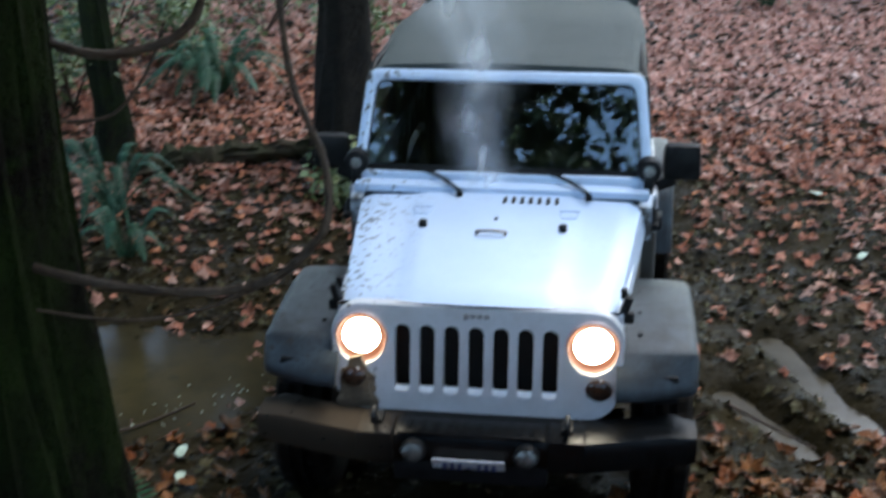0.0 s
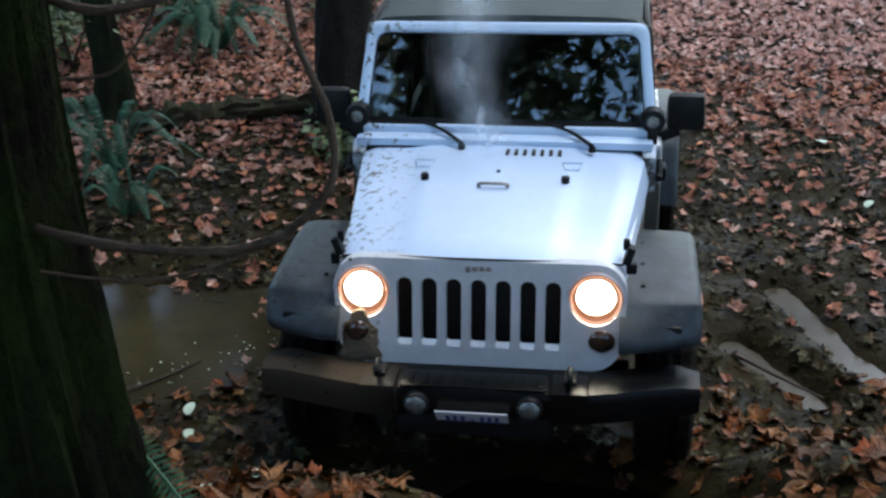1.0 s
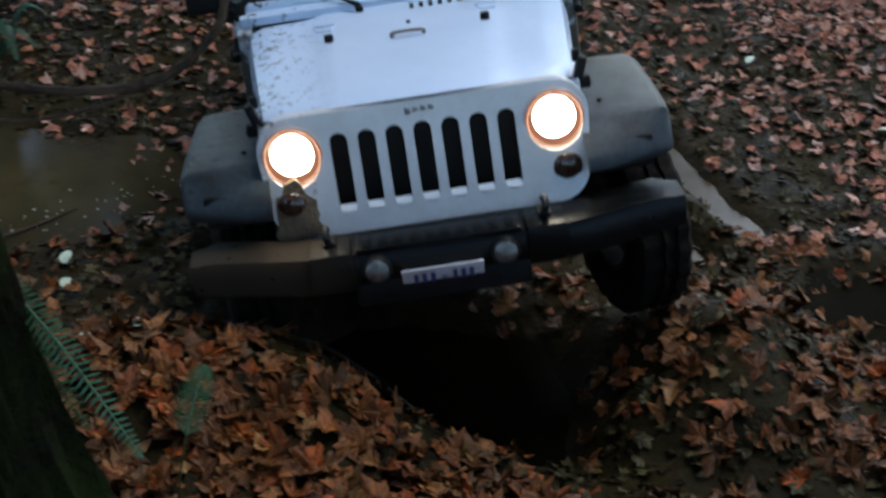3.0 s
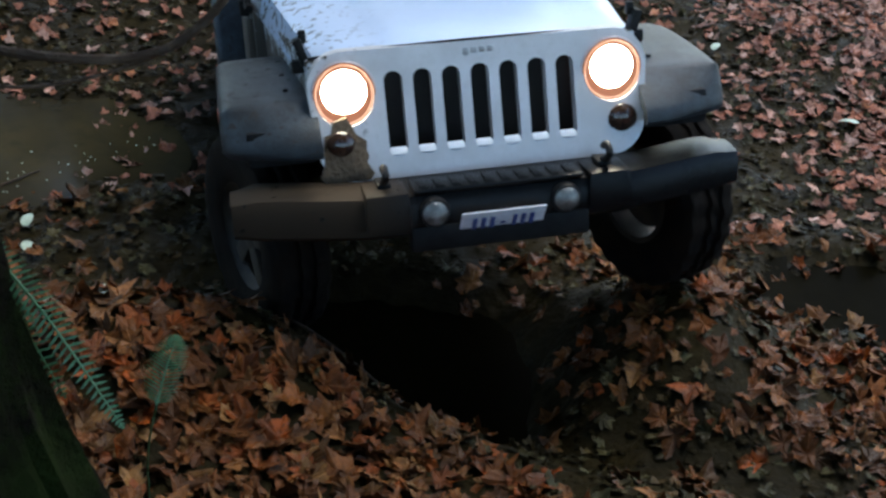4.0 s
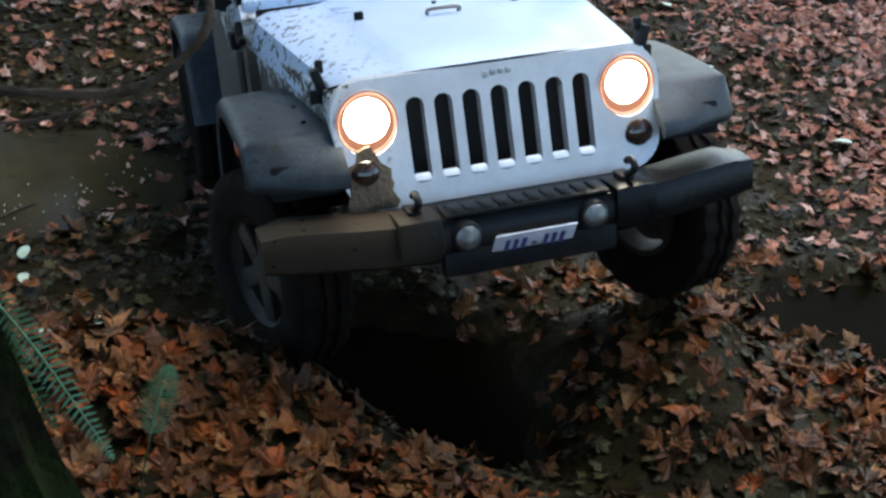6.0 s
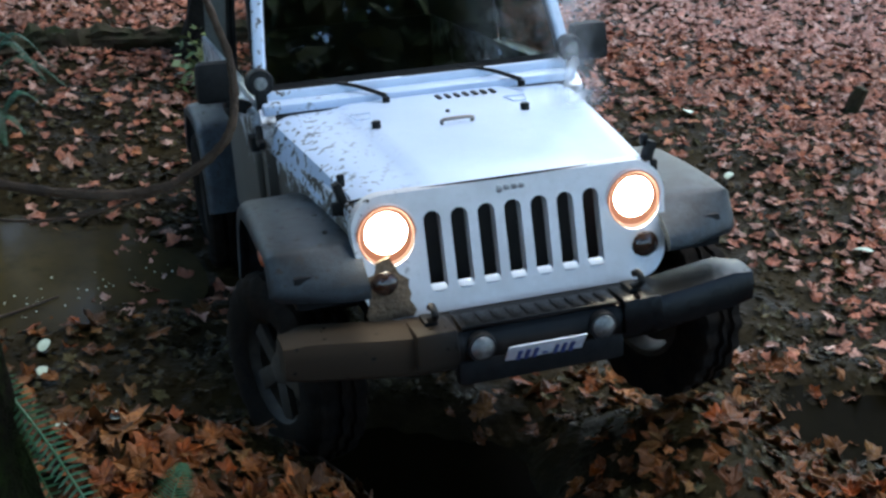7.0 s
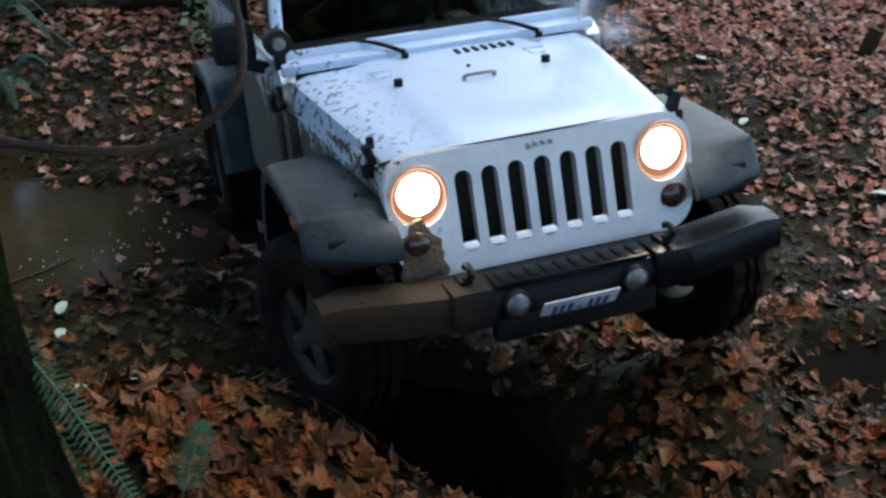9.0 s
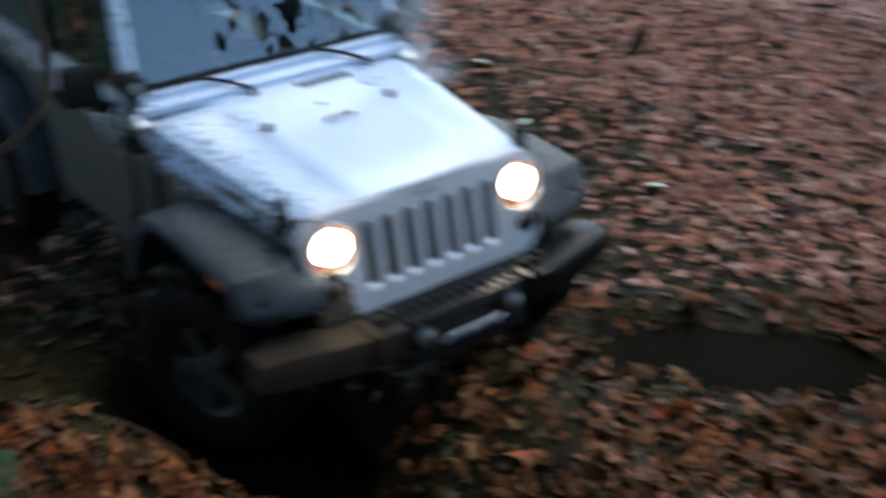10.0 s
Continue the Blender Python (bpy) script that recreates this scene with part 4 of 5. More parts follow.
branch([(-0.66, -3.09, 2.74), (-0.515, -3.059, 2.728), (-0.452, -3.031, 2.718), (-0.391, -3.001, 2.722), (-0.348, -2.971, 2.765), (-0.319, -2.945, 2.819), (-0.298, -2.921, 2.884)], 0.0045, 0.0025, "thin bare twig")


# a mass of leaves overhead, out of view, that blocks sky light
def shade_crown(tree, cx, cy, z0, z1, spread, count, seed, size=0.2):
    rs = np.random.RandomState(seed)
    K = 46
    cl = np.stack([cx + rs.normal(0, spread, K), cy + rs.normal(0, spread, K), rs.uniform(z0, z1, K)], 1)
    c = cl[rs.randint(0, K, count)] + rs.normal(0, 0.38, (count, 3))
    d1 = rs.normal(0, 1, (count, 3))
    d1 /= np.linalg.norm(d1, axis=1)[:, None]
    d2 = np.cross(d1, rs.normal(0, 1, (count, 3)))
    d2 /= np.linalg.norm(d2, axis=1)[:, None]
    sz = rs.uniform(0.5, 1.2, count)[:, None] * size
    V = np.stack([c - d1 * sz, c + d2 * sz * 0.5, c + d1 * sz, c - d2 * sz * 0.5], 1).reshape(-1, 3)
    me = bpy.data.meshes.new("crown")
    me.from_pydata(V.tolist(), [], np.arange(4 * count).reshape(count, 4).tolist())
    me.materials.append(M_LEAVES)
    ob = new("crown", me)
    ob.parent = tree


# added unseen to shade the near bank, the left side and the right
shade_crown(TRUNK, -1.3, -1.6, 4.4, 8.0, 1.5, 5200, 21)
shade_crown(TRUNK, -2.3, 2.2, 4.6, 8.0, 1.2, 5000, 23)
shade_crown(TRUNK, 3.2, -0.6, 4.6, 7.5, 1.3, 5200, 22)


def log_lying():
    bm = bmesh.new()
    pts = smooth_path([(-3.35, 3.95, 0.16), (-3.0, 4.12, 0.22), (-2.65, 4.30, 0.24), (-2.2, 4.46, 0.25), (-1.75, 4.62, 0.26)], 8)
    tube(bm, [p - Vector((0, 0, 0.05)) for p in pts], [(0.125 - 0.002 * i) * (1 + 0.16 * math.sin(i * 1.9) + 0.1 * math.sin(i * 0.8)) for i in range(len(pts))], 20, rough=0.75)
    thing("fallen_log", bm, M_LOG, "mossy fallen log lying in the leaf litter", "log")


log_lying()


def frond(fern, p0, p1, rise, width, pairs=46, droop=0.25, material=None, face=None):
    """One feathery fern leaf from p0 to p1, arched by rise."""
    p0, p1 = Vector(p0), Vector(p1)
    path = smooth_path([p0, p0.lerp(p1, 0.5) + Vector((0, 0, rise)), p1], pairs // 2)
    bm = bmesh.new()
    tube(bm, path, [0.005 * (1 - 0.8 * i / (len(path) - 1)) for i in range(len(path))], 5)
    n = len(path)
    for i in range(1, n):
        v = i / (n - 1)
        t = (path[i] - path[i - 1]).normalized()
        side = t.cross(Vector(face or (0, 0, 1)))
        side = side.normalized() if side.length > 0.05 else Vector((1, 0, 0))
        up = side.cross(t)
        w = width * (math.sin(math.pi * min(1, 0.12 + v * 0.88)) ** 0.7) * (1 - 0.25 * v) + 0.004
        b = 0.55 * (path[1] - path[0]).length
        for s in (-1, 1):
            a = path[i]
            tip = a + side * s * w + t * w * 0.35 - up * w * droop
            mid = a.lerp(tip, 0.5) + up * w * 0.06
            q = [bm.verts.new(x) for x in (a - t * b * 0.7, mid - t * b, tip, mid + t * b * 0.9, a + t * b * 0.7)]
            bm.faces.new((q[0], q[1], q[3], q[4]))
            bm.faces.new((q[1], q[2], q[3]))
    return part("frond", bm, material or M_FERN, fern, smooth=False)


def fern(x, y, count, reach, high, label, seed, width=0.07):
    rng = random.Random(seed)
    z = gz(x, y)
    ob = empty("fern", label, "fern", "sword ferns", Matrix.Translation((x, y, z)))
    for k in range(count):
        a = 2 * math.pi * k / count + rng.uniform(-0.25, 0.25)
        l = reach * rng.uniform(0.7, 1.1)
        frond(ob, (0.03 * math.cos(a), 0.03 * math.sin(a), 0), (l * math.cos(a), l * math.sin(a), high * rng.uniform(0.1, 0.7)), high * rng.uniform(0.5, 0.9), width * rng.uniform(0.8, 1.2))
    return ob


fern(-3.3, 6.2, 30, 0.78, 0.50, "lush green sword fern on the leaf-covered bank", 1, 0.085)
fern(-3.15, 3.1, 15, 0.62, 0.48, "large green sword fern beneath a slim tree", 2, 0.055)
fern(-3.6, 2.9, 13, 0.70, 0.50, "large green sword fern beneath a slim tree", 3, 0.055)
fern(-2.75, 2.35, 8, 0.40, 0.28, "small green fern beside the puddle", 4, 0.06)
fern(2.4, 10.3, 10, 0.6, 0.4, "small green fern far up the slope", 5, 0.08)
fern(3.7, 10.6, 10, 0.6, 0.4, "small green fern far up the slope", 6, 0.08)
fern(-5.0, 6.2, 12, 0.8, 0.5, "green sword fern in the undergrowth", 7, 0.09)
fern(-4.6, 8.6, 12, 0.8, 0.5, "green sword fern in the undergrowth", 8, 0.09)
near = empty("fern", "green fern growing at the mossy trunk's foot", "fern", "sword ferns")
frond(near, (-0.46, -3.08, 2.02), (-0.15, -3.22, 1.67), 0.03, 0.040, 40, 0.1, M_YOUNGFERN, (0.35, -0.8, 0.5))
frond(near, (-0.50, -3.02, 1.90), (-0.36, -2.95, 1.50), 0.04, 0.040, 26, 0.1, M_YOUNGFERN, (0.35, -0.8, 0.5))
small = empty("fern", "single young fern frond among fallen leaves", "fern", "sword ferns")
frond(small, (-0.303, -2.40, 1.024), (-0.266, -2.27, 1.175), 0.015, 0.062, 24, 0.05, M_YOUNGFERN, (0.2, -0.8, 0.6))
bm = bmesh.new()
tube(bm, smooth_path([(-0.36, -2.33, gz(-0.36, -2.33) - 0.02), (-0.345, -2.38, 0.80), (-0.303, -2.40, 1.024)], 4), 0.0035, 6)
part("stalk", bm, M_YOUNGFERN, small)


def shrub(x, y, r, h, seed, label):
    rs = np.random.RandomState(seed)
    ob = empty("shrub", label, "shrub", "undergrowth", Matrix.Translation((x, y, gz(x, y))))
    for k in range(6):
        a = rs.uniform(0, 6.28)
        bm = bmesh.new()
        tube(bm, smooth_path([(0, 0, 0), (r * 0.4 * math.cos(a), r * 0.4 * math.sin(a), h * 0.5), (r * 0.8 * math.cos(a), r * 0.8 * math.sin(a), h * rs.uniform(0.7, 1.1))], 4), [0.014 - 0.0013 * i for i in range(9)], 6)
        part("stem", bm, M_BRANCH, ob)
    N = 700
    K = 24
    cl = np.stack([rs.normal(0, r * 0.5, K), rs.normal(0, r * 0.5, K), h * rs.uniform(0.25, 1.1, K)], 1)
    c = cl[rs.randint(0, K, N)] + rs.normal(0, 0.10, (N, 3))
    d1 = rs.normal(0, 1, (N, 3)) * (1, 1, 0.4)
    d1 /= np.linalg.norm(d1, axis=1)[:, None]
    d2 = np.cross(d1, rs.normal(0, 0.5, (N, 3)) + (0, 0, 1))
    d2 /= np.linalg.norm(d2, axis=1)[:, None]
    sz = rs.uniform(0.025, 0.06, N)[:, None]
    V = np.stack([c - d1 * sz, c + d2 * sz * 0.55, c + d1 * sz, c - d2 * sz * 0.55], 1).reshape(-1, 3)
    me = bpy.data.meshes.new("foliage")
    me.from_pydata(V.tolist(), [], np.arange(4 * N).reshape(N, 4).tolist())
    me.materials.append(M_SHRUB)
    f = new("foliage", me)
    f.parent = ob


for k, (x, y, r, h) in enumerate([(-4.4, 5.3, 0.7, 1.1), (-5.3, 4.4, 0.7, 1.2), (-4.9, 7.4, 0.8, 1.0), (-3.4, 8.3, 0.8, 0.8), (-2.2, 7.6, 0.5, 0.6), (-5.8, 6.0, 0.8, 1.4), (-1.45, 3.75, 0.25, 0.3), (-6.6, 7.4, 0.9, 1.5), (-5.6, 9.2, 0.9, 1.4), (-3.9, 6.9, 0.5, 0.7), (-4.5, 4.4, 0.5, 0.8), (-2.6, 9.6, 0.7, 0.7)]):
    shrub(x, y, r, h, 40 + k, "leafy green shrub in the forest undergrowth")


# ---- leaf litter ----
def leaf_shape(seed):
    """A ragged, lobed maple leaf of unit size, curled or folded."""
    rng = random.Random(seed)
    pts = []
    for k in range(5):
        a = math.pi / 2 + (k - 2) * 0.95 + rng.uniform(-0.15, 0.15)
        l = (1.0 - 0.15 * abs(k - 2)) * rng.uniform(0.72, 1.08)
        v = rng.uniform(0.55, 0.78)
        for da, f in ((-0.42, v), (-0.17, 0.82), (0.0, 1.0), (0.17, 0.80)):
            pts.append(((l * f) * math.cos(a + da), (l * f) * math.sin(a + da)))
    pts.append((0.06, -0.28))
    c1, c2, c3 = rng.uniform(-0.45, 0.9), rng.uniform(-0.4, 0.6), rng.uniform(-0.4, 0.4)
    P = [(0, 0, 0)] + [(x * (1 - 0.25 * abs(c1) * abs(x)), y, c1 * x * x + c2 * y * y * (1 if y > 0 else 0.4) + c3 * x * y + rng.uniform(-0.10, 0.10)) for x, y in pts]
    n = len(pts)
    F = [(0, 1 + i, 1 + (i + 1) % n) for i in range(n)]
    return np.array(P), np.array(F)


LEAF_SHAPES = [leaf_shape(s) for s in range(16)]


def scatter_leaves(name, label, material, xs, ys, sizes, seed, lift=0.012, tilt=0.24):
    rs = np.random.RandomState(seed)
    z = height(xs, ys)
    ex = (height(xs + 0.06, ys) - height(xs - 0.06, ys)) / 0.12
    ey = (height(xs, ys + 0.06) - height(xs, ys - 0.06)) / 0.12
    N = len(xs)
    nrm = np.stack([-ex, -ey, np.ones(N)], 1) + rs.normal(0, tilt, (N, 3)) * (1, 1, 0.2)
    nrm /= np.linalg.norm(nrm, axis=1)[:, None]
    h = np.stack([np.cos(a := rs.rand(N) * 6.283), np.sin(a), np.zeros(N)], 1)
    u = h - nrm * (h * nrm).sum(1)[:, None]
    u /= np.linalg.norm(u, axis=1)[:, None]
    v = np.cross(nrm, u)
    VV, FF, off = [], [], 0
    kind = rs.randint(0, len(LEAF_SHAPES), N)
    c = np.stack([xs, ys, z + lift + rs.rand(N) * 0.02], 1)
    for k, (P, F) in enumerate(LEAF_SHAPES):
        m = np.where(kind == k)[0]
        if not len(m):
            continue
        s = sizes[m][:, None, None]
        W = c[m][:, None, :] + s * (P[None, :, :1] * u[m][:, None, :] + P[None, :, 1:2] * v[m][:, None, :] + P[None, :, 2:] * nrm[m][:, None, :])
        VV.append(W.reshape(-1, 3))
        FF.append((F[None] + (off + np.arange(len(m)) * len(P))[:, None, None]).reshape(-1, 3))
        off += len(m) * len(P)
    me = bpy.data.meshes.new(name)
    me.from_pydata(np.concatenate(VV).tolist(), [], np.concatenate(FF).tolist())
    me.materials.append(material)
    return tagged(new(name, me), label, "leaves", kind="stuff")


def spread(n, x0, x1, y0, y1, seed, power=1.0, patch=0.35):
    rs = np.random.RandomState(seed)
    x, y = rs.uniform(x0, x1, n), rs.uniform(y0, y1, n)
    d = (ruts(x, y) < 0.3) * np.clip(litter(x, y) + patch * waves(x, y, 3.1, 12) * (litter(x, y) < 0.9) * np.sqrt(litter(x, y)), 0.0, 1) ** power
    keep = rs.rand(n) < d
    return x[keep], y[keep], rs


x, y, rs = spread(44000, -5.5, 7.0, 0.5, 12.0, 71)
size = rs.uniform(0.040, 0.088, len(x))
# leaves beyond this edge get the colours brightened for light
far_lit = y + 0.6 * waves(x, y, 1.3, 17) + 0.25 * (x - 1.0) > 6.3
scatter_leaves("leaf_litter", "reddish-brown fallen maple leaves covering the slope", M_LEAF, x[~far_lit], y[~far_lit], size[~far_lit], 1)
scatter_leaves("leaf_litter", "maple leaves higher up the slope, painted paler for brighter light", M_FARLITLEAF, x[far_lit], y[far_lit], size[far_lit], 6)
x, y, rs = spread(25000, -4.4, 5.2, -5.4, 0.6, 72)
keep = rs.rand(len(x)) < sstep(0, 1.3, np.minimum(np.minimum(x + 4.4, 5.2 - x), y + 5.4))
x, y = x[keep], y[keep]
scatter_leaves("leaf_litter", "large wet brown maple leaves on the bank", M_BANKLEAF, x, y, 0.035 + 0.085 * rs.rand(len(x)) ** 1.3, 2, tilt=0.5)
rs = np.random.RandomState(74)
rad, ang = 3.5 + 13.0 * rs.rand(26000) ** 0.7, rs.rand(26000) * 6.283
x, y = 0.5 + rad * np.cos(ang), 2.0 + rad * np.sin(ang)
keep = ((x < -3.4) | (x > 4.2) | (y < -3.9)) & ((y < 0.7) | (x < -5.6) | (x > 7.1) | (y > 12.1))
x, y = x[keep], y[keep]
size = rs.uniform(0.07, 0.14, len(x))
low = y < 1.0 + 0.8 * waves(x, y, 1.1, 19)
scatter_leaves("leaf_litter", "wet brown leaves over the lower forest floor", M_BANKLEAF, x[low], y[low], size[low], 5)
scatter_leaves("leaf_litter", "brown fallen leaves over the forest floor", M_LEAF, x[~low], y[~low], size[~low], 7)
rs = np.random.RandomState(73)
x, y = rs.uniform(-3.2, 3.6, 13000), rs.uniform(-3.6, 4.5, 13000)
keep = (height(x, y) > -0.02) & (litter(x, y) < 0.75) & (ruts(x, y) < 0.35) & (blob(x, y, 0.42, -0.70, 0.85, 0.60) < 0.35) & (rs.rand(len(x)) < 0.6)
x, y = x[keep], y[keep]
scatter_leaves("rotting_leaves", "dark rotting leaves trodden into the mud", M_DARKLEAF, x, y, rs.uniform(0.025, 0.065, len(x)), 3, 0.004, 0.35)


def pale_leaf(x, y, z, size, turn, seed):
    oval = [(0, 0, 0.05)] + [(0.62 * math.cos(a), math.sin(a) * (1.0 if math.sin(a) > 0 else 0.8), 0.10 * math.cos(2 * a)) for a in [k * math.pi / 7 for k in range(14)]]
    bm = bmesh.new()
    vs = [bm.verts.new(Vector(p) * size) for p in oval]
    for i in range(14):
        bm.faces.new((vs[0], vs[1 + i], vs[1 + (i + 1) % 14]))
    thing("pale_leaf", bm, M_PALE, "pale green fallen leaf lying on dark mud", "leaf", "pale leaves", m=pose(x, y, max(z, gz(x, y) + 0.045), 14, -8, turn))


for k, (x, y, s) in enumerate([(-1.55, 0.01, 0.05), (-1.46, -0.24, 0.05), (-1.19, -0.77, 0.055), (-0.76, -1.29, 0.046), (2.14, 4.05, 0.08), (3.0, 1.95, 0.075), (-0.95, -1.05, 0.035), (2.3, 2.9, 0.05), (1.2, 4.9, 0.06), (-1.6, 4.0, 0.05)]):
    pale_leaf(x, y, 0, s, 47 * k, k)


def twigs(n, seed):
    rs = np.random.RandomState(seed)
    bm = bmesh.new()
    for k in range(n):
        x, y = rs.uniform(-3.5, 4.0), rs.uniform(-3.4, 6.0)
        if float(litter(x, y)) < 0.25:
            continue
        a, l = rs.rand() * 6.28, rs.uniform(0.08, 0.34)
        p = [Vector((x + math.cos(a + 0.2 * math.sin(q * 3)) * l * q, y + math.sin(a) * l * q, 0)) for q in (0, 0.35, 0.7, 1)]
        for q in p:
            q.z = gz(q.x, q.y) + 0.025 + rs.uniform(0, 0.015)
        r = rs.uniform(0.002, 0.006)
        tube(bm, p, [r, r * 0.9, r * 0.8, r * 0.5], 5)
    thing("twigs", bm, M_BRANCH, "thin broken twigs scattered over the leaves", "twigs", kind="stuff")


twigs(150, 9)


def stick(points, r, label):
    bm = bmesh.new()
    pts = smooth_path(points, 5)
    tube(bm, pts, [r * (1 - 0.6 * i / len(pts)) for i in range(len(pts))], 7, rough=0.2)
    thing("stick", bm, M_BRANCH, label, "stick")


stick([(-2.0, 0.20, 0.0), (-1.86, 0.36, -0.015), (-1.68, 0.60, -0.02)], 0.010, "dark stick floating in the muddy puddle")
stick([(1.25, 0.86, 0.02), (1.45, 0.66, 0.015), (1.66, 0.45, 0.02)], 0.012, "dark stick beside a flooded rut")
stick([(-0.55, -1.05, gz(-0.55, -1.05) + 0.04), (-0.1, -1.12, gz(-0.1, -1.12) + 0.05), (0.33, -1.30, gz(0.33, -1.30) + 0.03)], 0.011, "brown stick along the leafy bank's edge")


def flecks():
    rs = np.random.RandomState(31)
    bm = bmesh.new()
    for k in range(36):
        t = rs.rand()
        x, y = -2.0 + 0.85 * t + rs.normal(0, 0.09), 0.32 + 0.78 * t + rs.normal(0, 0.10)
        s = rs.uniform(0.002, 0.007)
        ring = [Vector((x + s * math.cos(a) * rs.uniform(0.6, 1.3), y + s * math.sin(a), -0.026)) for a in (0, 1.05, 2.1, 3.1, 4.2, 5.2)]
        skin(bm, [ring, [p + Vector((0, 0, 0.004)) for p in ring]])
    thing("floating_flecks", bm, M_PALE, "pale flecks floating on the puddle", "debris", kind="stuff")


flecks()


def clods():
    rs = np.random.RandomState(77)
    P = np.array([(1, 0, 0), (-1, 0, 0), (0, 1, 0), (0, -1, 0), (0, 0, 1), (0, 0, -1), (.6, .6, .5), (-.6, .6, .5), (-.6, -.6, .5), (.6, -.6, .5)], float)
    F = [(4, 6, 7), (4, 7, 8), (4, 8, 9), (4, 9, 6), (6, 0, 2), (6, 2, 7), (7, 2, 1), (7, 1, 8), (8, 1, 3), (8, 3, 9), (9, 3, 0), (9, 0, 6), (5, 2, 0), (5, 1, 2), (5, 3, 1), (5, 0, 3)]
    V, FF, n = [], [], 0
    xs, ys = rs.uniform(-2.6, 3.2, 8000), rs.uniform(-2.4, 3.2, 8000)
    zs = height(xs, ys)
    ok = (blob(xs, ys, 0.42, -0.70, 0.85, 0.60) < 0.35) & (litter(xs, ys) < 0.45) & (zs > -0.04) & (ruts(xs, ys) < 0.5) & (rs.rand(len(xs)) < 0.85 - 0.25 * ((xs > 0.6) & (ys < -0.2)))
    for x, y, z in zip(xs[ok], ys[ok], zs[ok]):
        s = rs.uniform(0.006, 0.022) * (1 if rs.rand() < 0.90 else 1.9)
        q = P * rs.uniform(0.45, 1.5, (10, 1)) * (s * 1.2, s * rs.uniform(0.4, 1.6), s * 0.34)
        a = rs.rand() * 6.28
        q = np.stack([q[:, 0] * math.cos(a) - q[:, 1] * math.sin(a), q[:, 0] * math.sin(a) + q[:, 1] * math.cos(a), q[:, 2]], 1) + (x, y, z + s * 0.2)
        V += q.tolist()
        FF += [(i + n, j + n, m + n) for i, j, m in F]
        n += 10
    me = bpy.data.meshes.new("mud_clods")
    me.from_pydata(V, [], FF)
    me.polygons.foreach_set("use_smooth", [True] * len(me.polygons))
    me.materials.append(M_GROUND)
    tagged(new("mud_clods", me), "small wet clods of churned mud", "mud", kind="stuff")


clods()


def stump(x, y, r, h):
    bm = bmesh.new()
    pts = [(0.02 * i, 0, -0.1 + (h + 0.1) * i / 5) for i in range(6)]
    tube(bm, pts, [r * 1.4, r * 1.2, r * 1.05, r, r, r * 0.9], 14, rough=0.35)
    thing("stump", bm, M_LOG, "short dark stump among fallen leaves", "stump", m=Matrix.Translation((x, y, gz(x, y))))


stump(3.47, 4.4, 0.055, 0.22)


# ---- steam ----
def steam_material():
    m = bpy.data.materials.new("thin_steam")
    m.use_nodes = True
    nt = m.node_tree
    n, l = nt.nodes, nt.links
    n.remove(n["Principled BSDF"])
    tc = n.new("ShaderNodeTexCoord")
    grad = n.new("ShaderNodeTexGradient")
    grad.gradient_type = "QUADRATIC_SPHERE"
    l.new(tc.outputs["Object"], grad.inputs[0])
    nz = n.new("ShaderNodeTexNoise")
    nz.inputs["Scale"].default_value, nz.inputs["Detail"].default_value = 2.2, 4
    l.new(tc.outputs["Object"], nz.inputs["Vector"])
    mr = n.new("ShaderNodeMapRange")
    mr.inputs[1].default_value, mr.inputs[2].default_value, mr.inputs[4].default_value = 0.28, 0.72, 0.80
    l.new(nz.outputs["Fac"], mr.inputs[0])
    mul = n.new("ShaderNodeMath")
    mul.operation = "MULTIPLY"
    l.new(grad.outputs["Fac"], mul.inputs[0])
    l.new(mr.outputs[0], mul.inputs[1])
    clear, white = n.new("ShaderNodeBsdfTransparent"), n.new("ShaderNodeBsdfTranslucent")
    dif, both, mx = n.new("ShaderNodeBsdfDiffuse"), n.new("ShaderNodeAddShader"), n.new("ShaderNodeMixShader")
    white.inputs[0].default_value = rgb((0.42, 0.44, 0.47))
    dif.inputs[0].default_value = rgb((0.42, 0.44, 0.47))
    l.new(white.outputs[0], both.inputs[0])
    l.new(dif.outputs[0], both.inputs[1])
    l.new(mul.outputs[0], mx.inputs[0])
    l.new(clear.outputs[0], mx.inputs[1])
    l.new(both.outputs[0], mx.inputs[2])
    l.new(mx.outputs[0], n["Material Output"].inputs[0])
    return m


M_STEAM = steam_material()
steam = empty("steam_plume", "thin white steam rising from the hood", "steam")
PUFFS = []


def puff(x, y, z, sx, sz, seed):
    """A soft billowing wisp of unit size, set to its place."""
    bm = bmesh.new()
    bmesh.ops.create_circle(bm, cap_ends=True, segments=28, radius=1.0, matrix=Matrix.Rotation(radians(90), 4, "X"))
    bmesh.ops.poke(bm, faces=list(bm.faces))
    bmesh.ops.subdivide_edges(bm, edges=list(bm.edges), cuts=3, use_grid_fill=True)
    for v in bm.verts:
        v.co.y += 0.5 * noise.noise(v.co * 1.6 + Vector((seed, 0, 0)))
    ob = part("wisp", bm, M_STEAM, steam)
    ob.scale = (sx, 0.12, sz)
    ob.visible_shadow = False
    PUFFS.append((ob, x, y, z, seed))


puff(-0.12, 0.60, 1.45, 0.16, 0.30, 1.0)
puff(-0.17, 0.66, 1.72, 0.22, 0.42, 2.0)
puff(-0.10, 0.75, 2.05, 0.30, 0.50, 3.0)
puff(-0.02, 0.55, 1.36, 0.20, 0.16, 4.0)
puff(-0.22, 0.80, 2.35, 0.36, 0.50, 5.0)


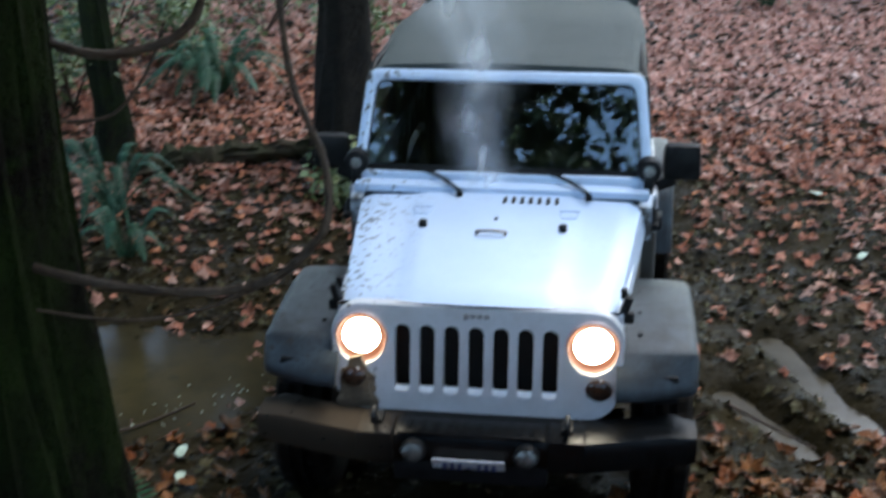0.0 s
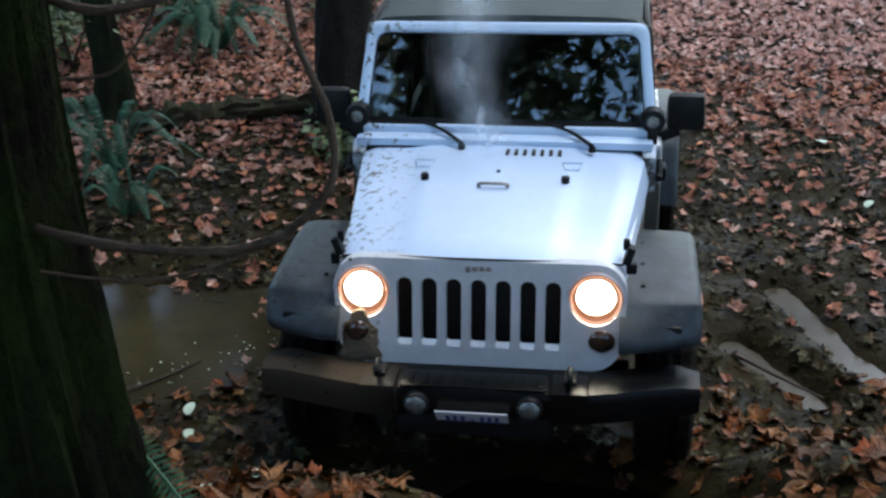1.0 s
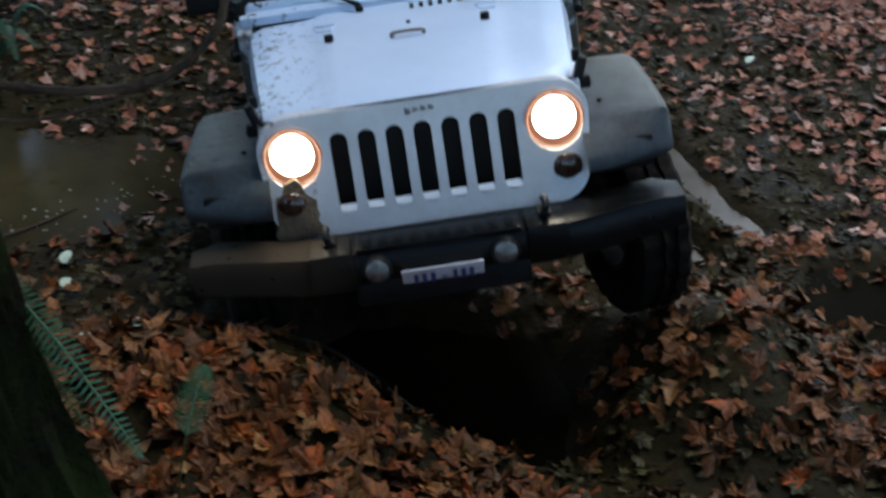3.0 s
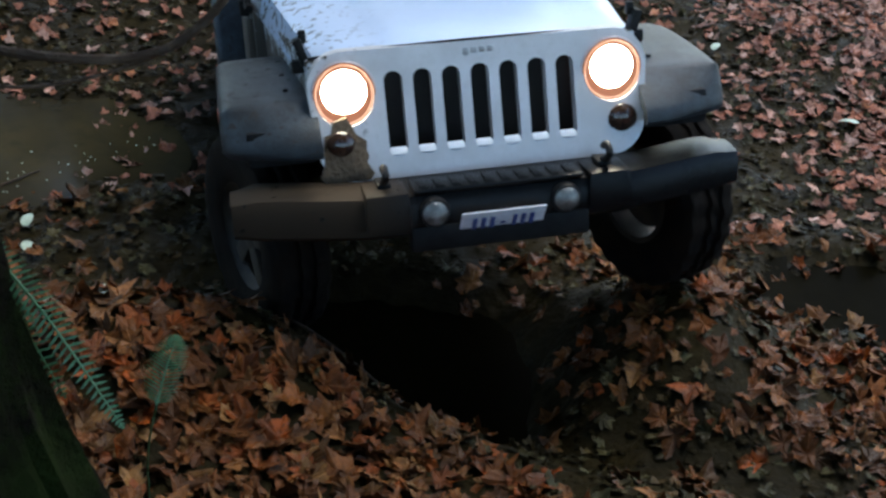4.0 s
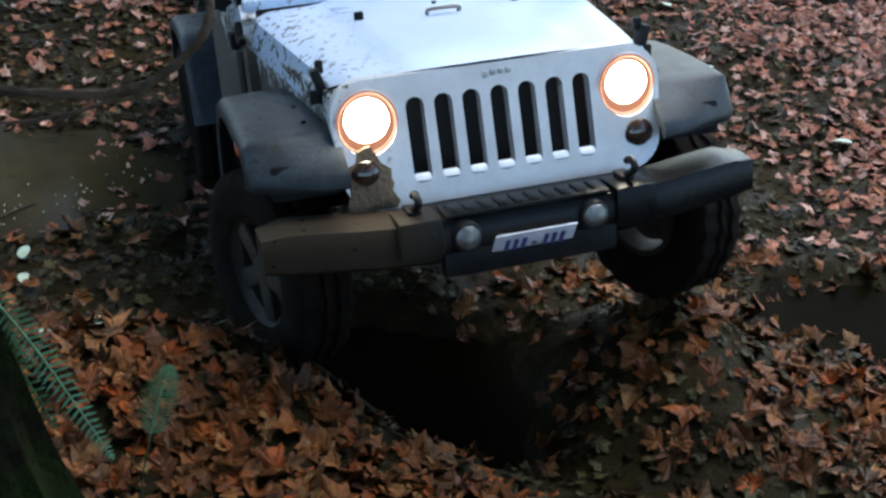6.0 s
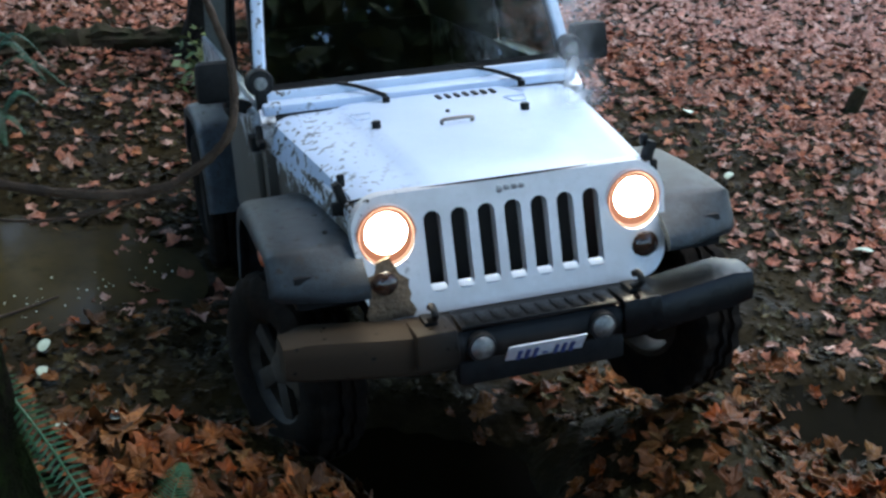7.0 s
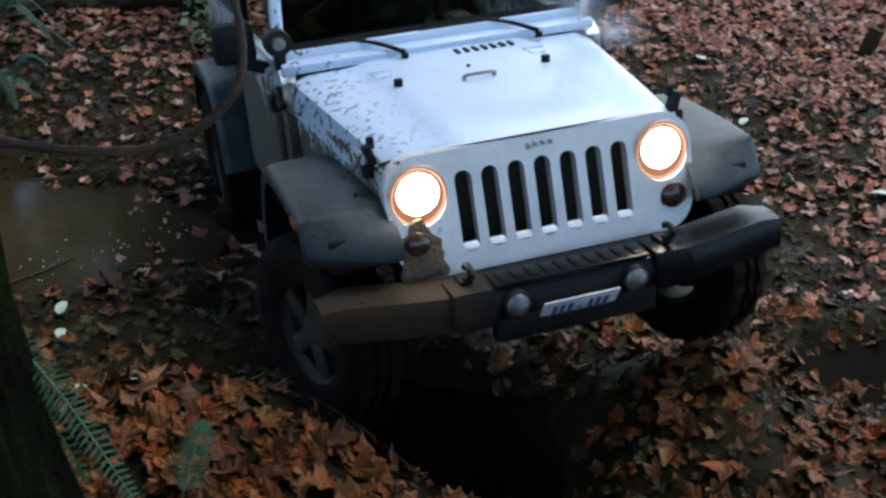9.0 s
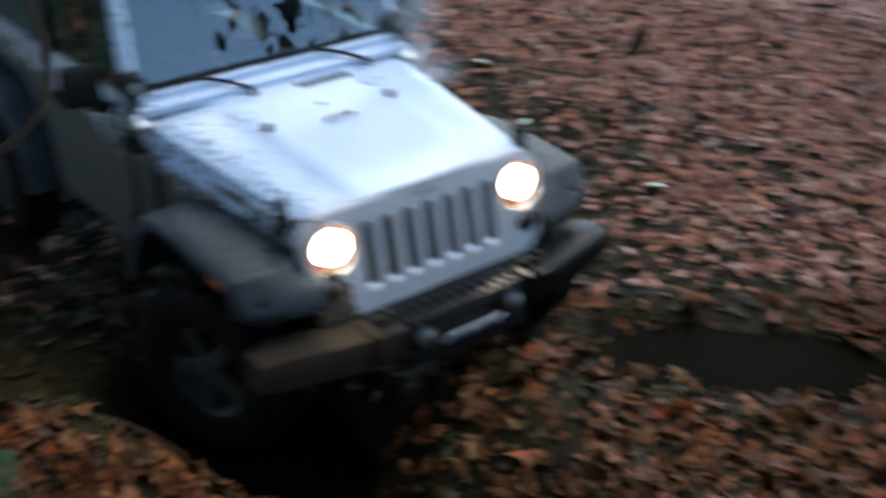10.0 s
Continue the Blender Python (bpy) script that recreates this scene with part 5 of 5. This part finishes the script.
# ---- what moves ----
CAR_ROWS = [
    (0.0, pose(0.014, -0.003, -0.004, 0.24, 0.03, 0.42)),
    (0.5, pose(0.013, 0.001, -0.002, -0.02, 0.06, 0.24)),
    (1.0, pose(-0.000, -0.000, -0.002, -0.00, -0.01, -0.05)),
    (1.5, pose(-0.010, -0.003, -0.003, -0.03, -0.01, -0.29)),
    (2.0, pose(-0.011, -0.003, -0.004, -0.09, -0.04, -0.27)),
    (2.2, pose(0.039, -0.077, 0.010, -2.30, -1.29, 0.97)),
    (2.5, pose(0.179, -0.237, 0.073, -3.00, -4.86, 3.52)),
    (2.7, pose(0.298, -0.359, 0.104, -4.24, -8.46, 6.15)),
    (3.0, pose(0.391, -0.573, 0.226, -7.66, -8.97, 7.64)),
    (3.2, pose(0.436, -0.677, 0.326, -10.17, -7.83, 8.46)),
    (4.3, pose(0.652, -0.722, 0.399, -12.38, -5.10, 15.47)),
    (4.5, pose(0.672, -0.732, 0.408, -12.77, -5.07, 16.73)),
    (5.0, pose(0.690, -0.706, 0.408, -12.05, -5.11, 17.19)),
    (6.3, pose(0.678, -0.746, 0.426, -12.36, -4.71, 18.96)),
    (6.5, pose(0.678, -0.665, 0.380, -11.26, -4.51, 18.95)),
    (7.0, pose(0.646, -0.565, 0.332, -9.90, -5.07, 20.21)),
    (7.5, pose(0.647, -0.583, 0.327, -10.25, -4.62, 20.24)),
    (8.0, pose(0.659, -0.557, 0.324, -9.86, -5.07, 19.81)),
    (8.5, pose(0.667, -0.538, 0.315, -9.53, -5.04, 20.04)),
    (9.0, pose(0.699, -0.515, 0.300, -9.06, -5.26, 21.57)),
    (9.2, pose(0.805, -0.392, 0.240, -7.90, -7.51, 20.80)),
    (9.3, pose(0.798, -0.383, 0.228, -6.76, -6.49, 23.41)),
    (9.5, pose(0.882, -0.293, 0.153, -5.66, -6.61, 27.35)),
    (9.7, pose(0.999, -0.149, -0.009, -1.56, -4.60, 32.19)),
    (9.8, pose(1.027, -0.087, -0.058, -1.53, -2.84, 32.29)),
    (10.0, pose(0.990, -0.079, 0.014, -2.59, -4.42, 30.87)),
]


def motions():
    walk(car, CAR_ROWS)
    # steam drifts with the car, upright, from the hood's middle to its side
    rows = []
    for t, m in CAR_ROWS:
        k = min(1, max(0, (t - 2.0) / 3.0))
        p = m @ Vector((0.30 * k, -0.06 * k, 0))
        rows.append((t, pose(p.x, p.y, p.z - 0.10 * k, 0, 4 * k, 8 * k)))
    walk(steam, rows)
    for ob, x, y, z, seed in PUFFS:
        walk(ob, [(0.5 * k, pose(x + 0.03 * math.sin(k * 0.9 + seed), y, z + 0.04 * math.sin(k * 0.7 + 2 * seed), 0, 9 * math.sin(k * 0.6 + seed), 0)) for k in range(21)])
    # wheels: they stand at first, grind forward, then spin in the mud
    for w, s, y, steer in WHEELS:
        rows, a = [], 0.0
        droop = -0.06 if y == 0 else 0.0
        for k in range(101):
            t = k * 0.1
            speed = 0.0 if t < 2.0 else (70 if t < 3.3 else (260 if t < 6.5 else (60 if t < 9.0 else 240)))
            a += speed * 0.1
            turn = steer * (0 if t < 2 else min(18, (t - 2) * 12))
            lift = droop * min(1, max(0, (t - 2.2) / 1.0))
            rows.append((t, pose(s * 0.825, y, 0.40 + lift, 0, 0, turn) @ pose(0, 0, 0, a, 0, 0)))
        walk(w, rows)


motions()
